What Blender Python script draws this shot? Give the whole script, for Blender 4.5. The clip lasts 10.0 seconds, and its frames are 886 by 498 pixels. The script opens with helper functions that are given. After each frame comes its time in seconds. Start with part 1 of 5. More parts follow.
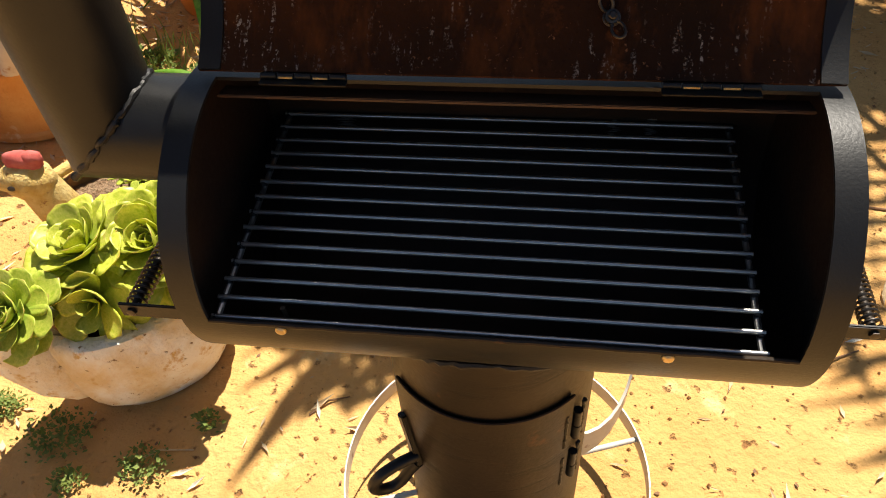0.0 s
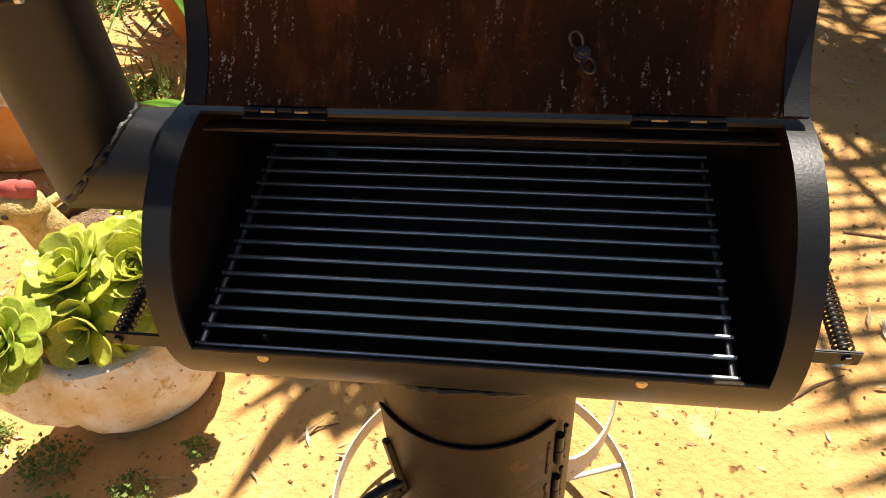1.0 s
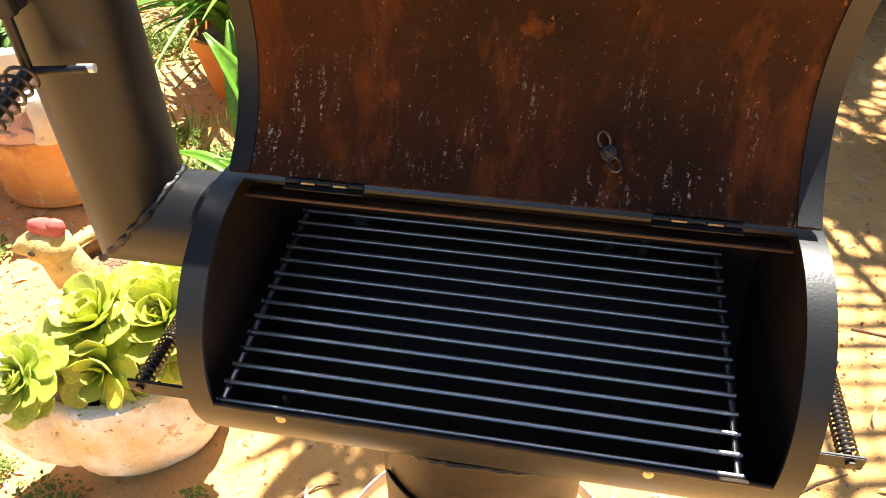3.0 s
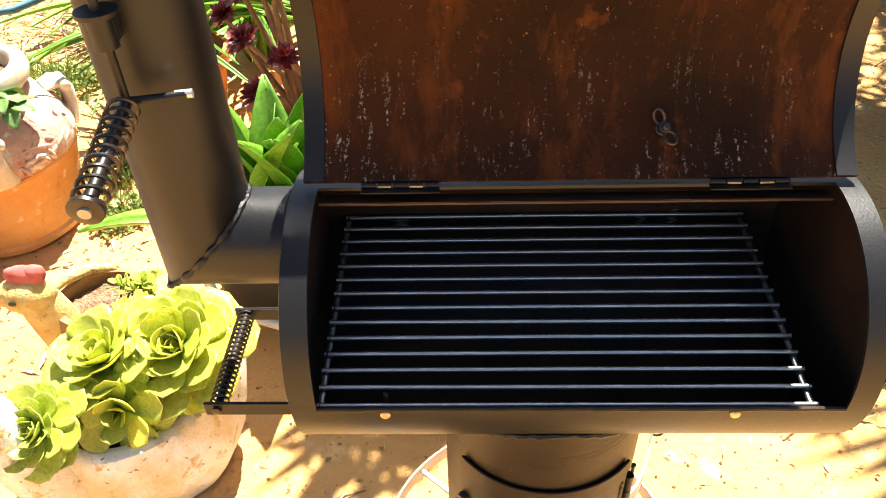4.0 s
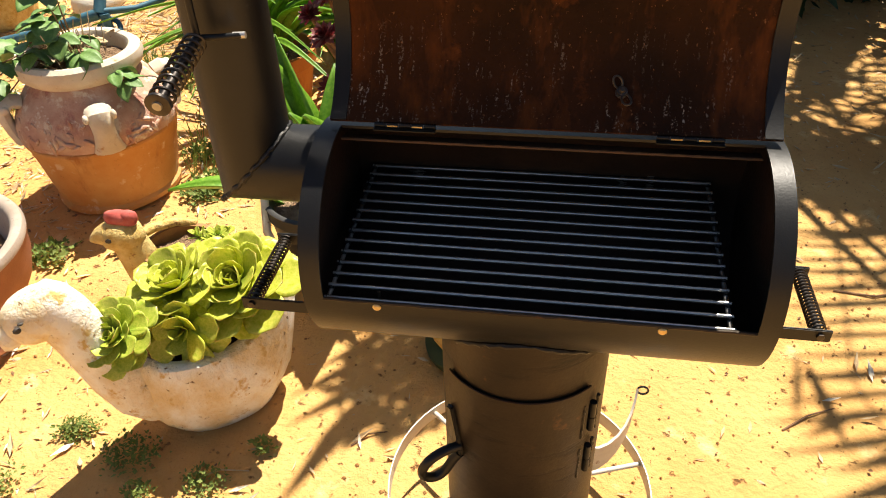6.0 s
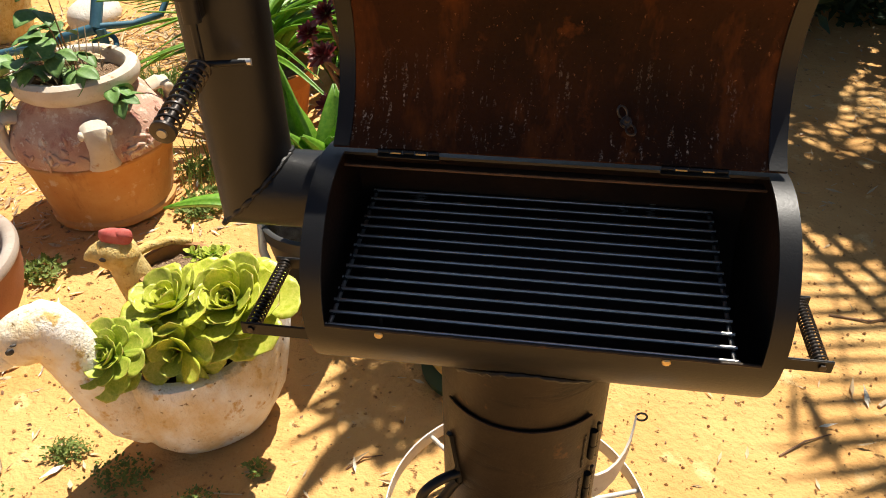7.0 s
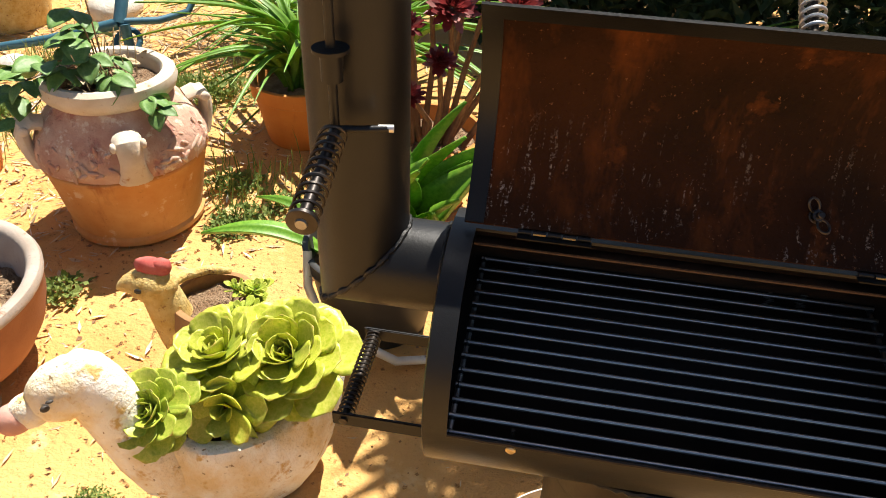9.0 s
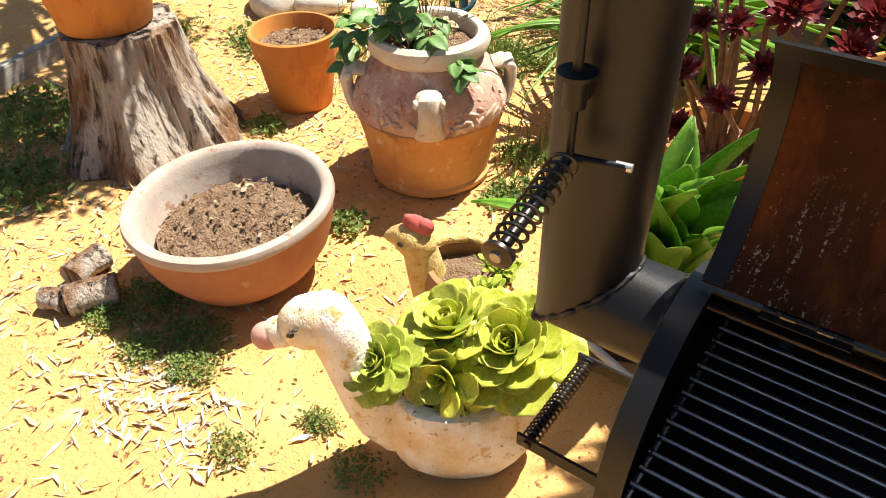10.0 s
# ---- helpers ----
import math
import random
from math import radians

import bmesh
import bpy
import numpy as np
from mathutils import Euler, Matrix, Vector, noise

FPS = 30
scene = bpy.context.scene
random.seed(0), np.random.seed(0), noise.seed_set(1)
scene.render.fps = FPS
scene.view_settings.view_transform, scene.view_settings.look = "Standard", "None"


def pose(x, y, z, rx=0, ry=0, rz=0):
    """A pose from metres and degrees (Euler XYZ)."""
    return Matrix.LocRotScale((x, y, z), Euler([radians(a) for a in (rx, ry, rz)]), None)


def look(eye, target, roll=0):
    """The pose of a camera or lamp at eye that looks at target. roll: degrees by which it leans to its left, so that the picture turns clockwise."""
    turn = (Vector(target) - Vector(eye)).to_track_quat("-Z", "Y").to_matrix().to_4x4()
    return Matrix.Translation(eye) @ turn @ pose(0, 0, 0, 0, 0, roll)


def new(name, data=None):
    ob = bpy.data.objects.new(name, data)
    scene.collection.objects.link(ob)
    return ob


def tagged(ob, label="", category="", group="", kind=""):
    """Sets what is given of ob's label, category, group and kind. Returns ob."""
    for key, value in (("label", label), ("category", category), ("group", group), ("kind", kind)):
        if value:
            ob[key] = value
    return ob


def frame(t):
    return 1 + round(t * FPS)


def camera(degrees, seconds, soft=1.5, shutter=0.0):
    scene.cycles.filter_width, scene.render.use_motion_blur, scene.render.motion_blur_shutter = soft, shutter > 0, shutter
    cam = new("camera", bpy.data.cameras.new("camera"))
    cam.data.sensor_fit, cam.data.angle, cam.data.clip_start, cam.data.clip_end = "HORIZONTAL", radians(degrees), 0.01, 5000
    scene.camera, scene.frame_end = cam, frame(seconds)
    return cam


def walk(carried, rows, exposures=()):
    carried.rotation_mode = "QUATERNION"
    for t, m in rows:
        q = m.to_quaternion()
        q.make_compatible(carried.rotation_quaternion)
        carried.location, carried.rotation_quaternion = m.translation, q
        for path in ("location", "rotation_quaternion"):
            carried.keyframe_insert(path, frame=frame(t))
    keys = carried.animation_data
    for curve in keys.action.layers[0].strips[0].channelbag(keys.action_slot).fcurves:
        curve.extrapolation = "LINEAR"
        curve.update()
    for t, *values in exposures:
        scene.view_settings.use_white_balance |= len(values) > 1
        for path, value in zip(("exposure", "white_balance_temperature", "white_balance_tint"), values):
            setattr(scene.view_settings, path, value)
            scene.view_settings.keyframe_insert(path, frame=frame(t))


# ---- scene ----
cam = camera(61.9, 10.0, 1.0)
EXPOSURE = [(0.0, 0.88, 6800, 10), (1.5, 1.2, 6650, 10), (2.5, 1.7, 6500, 10), (3.2, 2.15, 6450, 10), (4.5, 2.05, 6900, 10), (5.5, 1.35, 7050, 10), (6.2, 0.92, 6950, 10), (7.5, 0.75, 6600, 10), (8.5, 0.78, 6700, 10), (9.0, 1.0, 6550, 10), (10.0, 1.08, 6500, 10)]
PATH = [
    (0, (0.067, -0.677, 1.564), (-0.196, 0.663, 0.104), -5.0),
    (0.5, (0.08, -0.691, 1.574), (-0.182, 0.666, 0.128), -5.2),
    (1, (0.091, -0.686, 1.58), (-0.168, 0.705, 0.167), -4.8),
    (1.5, (0.095, -0.68, 1.592), (-0.208, 0.749, 0.225), -5.2),
    (2, (0.087, -0.681, 1.602), (-0.213, 0.777, 0.267), -3.5),
    (2.5, (0.088, -0.694, 1.61), (-0.167, 0.804, 0.31), -3.0),
    (3, (0.075, -0.701, 1.622), (-0.216, 0.796, 0.327), -0.8),
    (3.2, (0.058, -0.694, 1.626), (-0.309, 0.738, 0.279), -2.2),
    (4.3, (-0.153, -0.828, 1.643), (-0.112, 0.725, 0.383), -2.0),
    (4.5, (-0.127, -0.867, 1.642), (-0.072, 0.689, 0.387), -1.9),
    (5, (0.013, -0.982, 1.631), (-0.006, 0.556, 0.352), -0.3),
    (5.5, (0.075, -1.034, 1.648), (-0.071, 0.487, 0.358), -2.4),
    (6, (0.038, -1.027, 1.663), (-0.252, 0.53, 0.441), -2.4),
    (6.2, (0.038, -1.016, 1.67), (-0.269, 0.554, 0.47), -2.9),
    (7.3, (0.009, -1.012, 1.678), (-0.242, 0.580, 0.497), -0.4),
    (7.5, (0.004, -1.011, 1.68), (-0.259, 0.587, 0.507), 0.6),
    (8, (-0.063, -0.987, 1.669), (-0.423, 0.579, 0.478), -1.2),
    (8.5, (-0.186, -0.901, 1.671), (-0.371, 0.708, 0.497), -2.1),
    (9, (-0.23, -0.832, 1.676), (-0.472, 0.757, 0.486), 2.3),
    (9.5, (-0.176, -0.741, 1.701), (-0.743, 0.792, 0.548), 1.6),
    (10, (-0.185, -0.712, 1.696), (-1.108, 0.535, 0.434), -1.2),
]
walk(cam, [(t, look(eye, target, roll)) for t, eye, target, roll in PATH], EXPOSURE)

# ---- light ----
SUN_WAY = Vector((0.16, 0.48, 1.0)).normalized()
world = bpy.data.worlds.new("world")
scene.world = world
world.use_nodes = True
wn, wl = world.node_tree.nodes, world.node_tree.links
sky = wn.new("ShaderNodeTexSky")
sky.sky_type = "NISHITA"
sky.sun_disc = False
sky.sun_elevation = math.asin(SUN_WAY.z)
sky.sun_rotation = math.atan2(SUN_WAY.x, SUN_WAY.y)
wl.new(sky.outputs[0], wn["Background"].inputs[0])
wn["Background"].inputs[1].default_value = 0.049
sun = new("sun", bpy.data.lights.new("sun", "SUN"))
sun.data.energy = 5.0
sun.data.angle = radians(0.55)
sun.data.color = (1.0, 0.95, 0.86)
sun.matrix_world = look(SUN_WAY * 30, (0, 0, 0))


# ---- materials ----
def rgb(h):
    """Linear colour from a hex string."""
    v = [int(h[i:i + 2], 16) / 255 for i in (0, 2, 4)]
    return tuple(c / 12.92 if c < 0.04045 else ((c + 0.055) / 1.055) ** 2.4 for c in v) + (1,)


def mat(name, c1, c2, rough=0.8, metal=0.0, big=4.0, fine=60.0, bump=0.3, dist=0.004, c3=None, spots=0.62,
        vary=0.0, coords="Object", stretch=(1, 1, 1), rough2=None, trans=0.0, detail=6, streak=None, sharp=0.18):
    """Two-scale noise between c1 and c2, with spots of c3, and fine relief."""
    m = bpy.data.materials.new(name)
    m.use_nodes = True
    n, l = m.node_tree.nodes, m.node_tree.links
    b = n["Principled BSDF"]
    tc = n.new("ShaderNodeTexCoord")
    mp = n.new("ShaderNodeMapping")
    mp.inputs["Scale"].default_value = stretch
    l.new(tc.outputs[coords], mp.inputs[0])

    def noise_tex(scale, det):
        t = n.new("ShaderNodeTexNoise")
        t.inputs["Scale"].default_value = scale
        t.inputs["Detail"].default_value = det
        t.inputs["Roughness"].default_value = 0.62
        l.new(mp.outputs[0], t.inputs["Vector"])
        return t

    def ramp(sock, lo, hi):
        r = n.new("ShaderNodeMapRange")
        r.inputs["From Min"].default_value = lo
        r.inputs["From Max"].default_value = hi
        l.new(sock, r.inputs["Value"])
        return r.outputs[0]

    def mix(f, a, bb):
        x = n.new("ShaderNodeMix")
        x.data_type = "RGBA"
        l.new(f, x.inputs[0])
        for s, v in ((6, a), (7, bb)):
            if isinstance(v, tuple):
                x.inputs[s].default_value = v
            else:
                l.new(v, x.inputs[s])
        return x.outputs[2]

    n1, n2 = noise_tex(big, detail), noise_tex(fine, 4)
    col = mix(ramp(n1.outputs[0], 0.5 - sharp, 0.5 + sharp), c1, c2)
    dark = tuple(v * 0.62 for v in c1[:3]) + (1,)
    col = mix(ramp(n2.outputs[0], 0.62, 0.85), col, dark)
    if c3:
        n3 = noise_tex(big * 2.7, 8)
        col = mix(ramp(n3.outputs[0], spots, spots + 0.08), col, c3)
    crack = None
    if streak:
        sx, sz, lo, hi, sc = streak
        mp2 = n.new("ShaderNodeMapping")
        mp2.inputs["Scale"].default_value = (sx, sx, sz)
        l.new(tc.outputs[coords], mp2.inputs[0])
        n4 = n.new("ShaderNodeTexNoise")
        n4.inputs["Scale"].default_value, n4.inputs["Detail"].default_value, n4.inputs["Roughness"].default_value = 1.0, 5, 0.6
        l.new(mp2.outputs[0], n4.inputs["Vector"])
        crack = ramp(n4.outputs[0], lo, hi)
        col = mix(crack, col, sc)
    if vary:
        oi = n.new("ShaderNodeObjectInfo")
        hs = n.new("ShaderNodeHueSaturation")
        l.new(col, hs.inputs["Color"])
        r = n.new("ShaderNodeMapRange")
        r.inputs["To Min"].default_value, r.inputs["To Max"].default_value = 1 - vary, 1 + vary
        l.new(oi.outputs["Random"], r.inputs["Value"])
        l.new(r.outputs[0], hs.inputs["Value"])
        col = hs.outputs[0]
    l.new(col, b.inputs["Base Color"])
    if rough2 is not None:
        rr = n.new("ShaderNodeMapRange")
        rr.inputs["To Min"].default_value, rr.inputs["To Max"].default_value = rough, rough2
        l.new(n2.outputs[0], rr.inputs["Value"])
        l.new(rr.outputs[0], b.inputs["Roughness"])
    else:
        b.inputs["Roughness"].default_value = rough
    b.inputs["Metallic"].default_value = metal
    if bump:
        bp = n.new("ShaderNodeBump")
        bp.inputs["Strength"].default_value = bump
        bp.inputs["Distance"].default_value = dist
        ad = n.new("ShaderNodeMath")
        l.new(n1.outputs[0], ad.inputs[0])
        l.new(n2.outputs[0], ad.inputs[1])
        height = ad.outputs[0]
        if crack is not None:
            sb = n.new("ShaderNodeMath")
            sb.operation = "SUBTRACT"
            l.new(height, sb.inputs[0])
            l.new(crack, sb.inputs[1])
            height = sb.outputs[0]
        l.new(height, bp.inputs["Height"])
        l.new(bp.outputs[0], b.inputs["Normal"])
    if trans:
        tr = n.new("ShaderNodeBsdfTranslucent")
        l.new(col, tr.inputs["Color"])
        ms = n.new("ShaderNodeMixShader")
        ms.inputs[0].default_value = trans
        l.new(b.outputs[0], ms.inputs[1])
        l.new(tr.outputs[0], ms.inputs[2])
        l.new(ms.outputs[0], n["Material Output"].inputs[0])
    return m


M_black = mat("black_heat_paint", (0.006, 0.0062, 0.0068, 1), (0.013, 0.0128, 0.0125, 1), 0.32, 0.0, 6, 260, 0.30, 0.0009, (0.034, 0.030, 0.027, 1), 0.68, rough2=0.48)
M_steel = mat("dark_bare_steel", (0.016, 0.012, 0.009, 1), (0.042, 0.029, 0.018, 1), 0.36, 0.30, 7, 180, 0.4, 0.0012, (0.085, 0.042, 0.02, 1), 0.62, rough2=0.62, streak=(6, 34, 0.56, 0.70, (0.010, 0.008, 0.007, 1)))
M_rust = mat("rusty_oiled_steel", (0.022, 0.013, 0.009, 1), (0.085, 0.035, 0.014, 1), 0.42, 0.15, 5, 150, 0.35, 0.0015, (0.13, 0.055, 0.02, 1), 0.60, rough2=0.65, stretch=(1.0, 0.6, 0.35))
M_soot = mat("sooty_steel", (0.012, 0.009, 0.007, 1), (0.042, 0.022, 0.012, 1), 0.5, 0.1, 6, 120, 0.4, 0.0015, (0.06, 0.045, 0.04, 1), 0.72, rough2=0.75)
M_bar = mat("grill_bar_steel", (0.40, 0.395, 0.38, 1), (0.56, 0.55, 0.53, 1), 0.20, 0.92, 20, 300, 0.2, 0.0006, rough2=0.5)
M_spring = mat("spring_steel", (0.035, 0.03, 0.028, 1), (0.08, 0.07, 0.062, 1), 0.28, 0.8, 25, 300, 0.2, 0.0005, rough2=0.45)
M_bright = mat("ground_bare_metal", (0.55, 0.54, 0.52, 1), (0.75, 0.73, 0.70, 1), 0.35, 0.8, 30, 300, 0.2, 0.0006)
M_zinc = mat("dull_zinc", (0.26, 0.25, 0.23, 1), (0.40, 0.38, 0.35, 1), 0.38, 0.7, 30, 300, 0.2, 0.0006, (0.2, 0.12, 0.06, 1), 0.62)
M_weld = mat("weld_bead", (0.010, 0.010, 0.010, 1), (0.03, 0.028, 0.026, 1), 0.45, 0.3, 60, 300, 0.5, 0.002)
M_ring = mat("weathered_white_steel", (0.55, 0.50, 0.42, 1), (0.70, 0.66, 0.58, 1), 0.55, 0.1, 14, 160, 0.3, 0.001, (0.25, 0.12, 0.05, 1), 0.63)
M_foot = mat("pale_blue_steel", (0.42, 0.50, 0.56, 1), (0.56, 0.62, 0.66, 1), 0.5, 0.1, 18, 200, 0.3, 0.001, (0.3, 0.2, 0.12, 1), 0.66)
M_brass = mat("brassy_screw", (0.55, 0.38, 0.14, 1), (0.75, 0.6, 0.35, 1), 0.35, 0.7, 60, 300, 0.2, 0.0005)
M_sand = mat("orange_sand", (0.55, 0.275, 0.080, 1), (0.68, 0.395, 0.140, 1), 0.95, 0, 1.7, 45, 0.8, 0.016, (0.74, 0.50, 0.22, 1), 0.60, streak=(30, 30, 0.63, 0.72, (0.26, 0.115, 0.034, 1)))
M_white = mat("chalky_white_concrete", (0.76, 0.60, 0.34, 1), (0.90, 0.87, 0.79, 1), 0.9, 0, 7, 70, 0.9, 0.008, (0.64, 0.43, 0.16, 1), 0.58, streak=(60, 60, 0.66, 0.70, (0.34, 0.22, 0.10, 1)), sharp=0.10)
M_bleach = mat("bleached_leaf", (0.62, 0.55, 0.42, 1), (0.76, 0.70, 0.58, 1), 0.85, 0, 12, 120, 0.2, 0.001)
M_pink = mat("faded_pink_paint", (0.52, 0.25, 0.20, 1), (0.62, 0.36, 0.28, 1), 0.85, 0, 14, 120, 0.4, 0.002)
M_terra = mat("terracotta", (0.50, 0.175, 0.030, 1), (0.60, 0.245, 0.05, 1), 0.8, 0, 5, 110, 0.4, 0.003, (0.62, 0.42, 0.24, 1), 0.66, streak=(9, 2.5, 0.60, 0.72, (0.40, 0.13, 0.03, 1)))
M_urn = mat("limewashed_terracotta", (0.54, 0.23, 0.055, 1), (0.64, 0.36, 0.14, 1), 0.88, 0, 6, 80, 0.6, 0.004, (0.68, 0.50, 0.34, 1), 0.60, streak=(10, 3, 0.58, 0.70, (0.42, 0.17, 0.05, 1)))
M_urnpink = mat("pinkish_relief_clay", (0.50, 0.27, 0.19, 1), (0.62, 0.42, 0.31, 1), 0.9, 0, 9, 70, 0.6, 0.006, (0.72, 0.60, 0.48, 1), 0.55, streak=(14, 8, 0.58, 0.68, (0.44, 0.20, 0.15, 1)), sharp=0.12)
M_urnrim = mat("pale_clay_rim", (0.58, 0.47, 0.34, 1), (0.70, 0.62, 0.50, 1), 0.9, 0, 9, 100, 0.5, 0.004, (0.46, 0.26, 0.13, 1), 0.63)
M_bowl = mat("brown_clay_bowl", (0.28, 0.105, 0.05, 1), (0.38, 0.165, 0.08, 1), 0.75, 0, 5, 130, 0.3, 0.003, (0.42, 0.24, 0.15, 1), 0.66)
M_bowlin = mat("grey_bowl_lining", (0.36, 0.28, 0.22, 1), (0.47, 0.40, 0.34, 1), 0.85, 0, 6, 100, 0.5, 0.003, (0.30, 0.16, 0.10, 1), 0.60)
M_soil = mat("brown_potting_soil", (0.33, 0.19, 0.10, 1), (0.52, 0.35, 0.21, 1), 1.0, 0, 30, 120, 1.0, 0.03, (0.36, 0.24, 0.14, 1), 0.60, sharp=0.12)
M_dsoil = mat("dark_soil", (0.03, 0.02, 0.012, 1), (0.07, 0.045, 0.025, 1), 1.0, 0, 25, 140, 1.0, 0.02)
M_hen = mat("yellow_painted_clay", (0.54, 0.33, 0.07, 1), (0.72, 0.56, 0.24, 1), 0.85, 0, 24, 90, 1.0, 0.008, (0.30, 0.14, 0.04, 1), 0.60)
M_henpot = mat("dull_brown_clay", (0.30, 0.15, 0.06, 1), (0.42, 0.24, 0.10, 1), 0.9, 0, 12, 100, 0.5, 0.004)
M_comb = mat("red_painted_comb", (0.45, 0.07, 0.055, 1), (0.56, 0.15, 0.12, 1), 0.8, 0, 30, 150, 0.4, 0.002)
M_stump = mat("weathered_grey_wood", (0.22, 0.115, 0.052, 1), (0.48, 0.41, 0.33, 1), 0.95, 0, 3.6, 55, 1.0, 0.02, (0.33, 0.24, 0.16, 1), 0.58, stretch=(1.5, 1.5, 0.40), streak=(30, 0.9, 0.54, 0.66, (0.085, 0.05, 0.028, 1)), sharp=0.07)
M_bark = mat("brown_fibrous_bark", (0.16, 0.085, 0.045, 1), (0.28, 0.17, 0.09, 1), 0.95, 0, 12, 90, 1.0, 0.02, (0.08, 0.045, 0.025, 1), 0.57, stretch=(3, 3, 0.4), streak=(40, 3, 0.55, 0.66, (0.05, 0.03, 0.018, 1)))
M_stone = mat("pale_garden_stone", (0.55, 0.50, 0.42, 1), (0.72, 0.68, 0.60, 1), 0.9, 0, 8, 70, 0.6, 0.008, (0.42, 0.33, 0.22, 1), 0.62)
M_blue = mat("chipped_blue_paint", (0.035, 0.115, 0.17, 1), (0.06, 0.17, 0.23, 1), 0.5, 0.1, 15, 140, 0.3, 0.002, (0.10, 0.07, 0.05, 1), 0.70)
M_timber = mat("grey_timber_edging", (0.28, 0.26, 0.22, 1), (0.40, 0.37, 0.32, 1), 0.9, 0, 8, 90, 0.6, 0.004, stretch=(1, 6, 6))
M_plastic = mat("black_plastic_pot", (0.018, 0.018, 0.016, 1), (0.03, 0.028, 0.025, 1), 0.55, 0, 6, 120, 0.2, 0.002, (0.12, 0.08, 0.045, 1), 0.66)
M_aeon = mat("lime_succulent_leaf", (0.52, 0.60, 0.04, 1), (0.80, 0.78, 0.17, 1), 0.36, 0, 14, 150, 0.12, 0.001, vary=0.20, trans=0.36)
M_aeonpale = mat("pale_succulent_leaf", (0.38, 0.50, 0.04, 1), (0.66, 0.68, 0.13, 1), 0.40, 0, 14, 150, 0.12, 0.001, vary=0.20, trans=0.28)
M_red = mat("dark_red_rosette_leaf", (0.10, 0.010, 0.012, 1), (0.25, 0.03, 0.028, 1), 0.38, 0, 16, 120, 0.1, 0.001, trans=0.2)
M_mauve = mat("mauve_rosette_leaf", (0.20, 0.06, 0.055, 1), (0.36, 0.15, 0.13, 1), 0.45, 0, 16, 120, 0.1, 0.001, trans=0.15)
M_stem = mat("brown_plant_stem", (0.17, 0.085, 0.04, 1), (0.28, 0.16, 0.08, 1), 0.85, 0, 20, 120, 0.5, 0.003)
M_leaf = mat("fresh_green_leaf", (0.10, 0.27, 0.016, 1), (0.22, 0.40, 0.04, 1), 0.42, 0, 7, 120, 0.15, 0.001, vary=0.15, trans=0.3, stretch=(6, 6, 1))
M_dleaf = mat("dull_green_leaf", (0.11, 0.23, 0.05, 1), (0.21, 0.35, 0.10, 1), 0.5, 0, 9, 120, 0.2, 0.001, vary=0.2, trans=0.2)
M_cream = mat("cream_variegated_leaf", (0.16, 0.24, 0.06, 1), (0.58, 0.54, 0.28, 1), 0.5, 0, 26, 120, 0.1, 0.001, vary=0.2, trans=0.2)
M_weed = mat("small_weed_leaf", (0.11, 0.18, 0.03, 1), (0.24, 0.29, 0.07, 1), 0.7, 0, 9, 120, 0.1, 0.001, trans=0.25)
M_dry = mat("dry_leaf_litter", (0.44, 0.30, 0.15, 1), (0.66, 0.52, 0.34, 1), 0.85, 0, 12, 120, 0.2, 0.001, (0.24, 0.13, 0.06, 1), 0.58)
M_crumb = mat("sand_crumb", (0.30, 0.15, 0.05, 1), (0.46, 0.25, 0.09, 1), 0.95, 0, 12, 120, 0.3, 0.002)


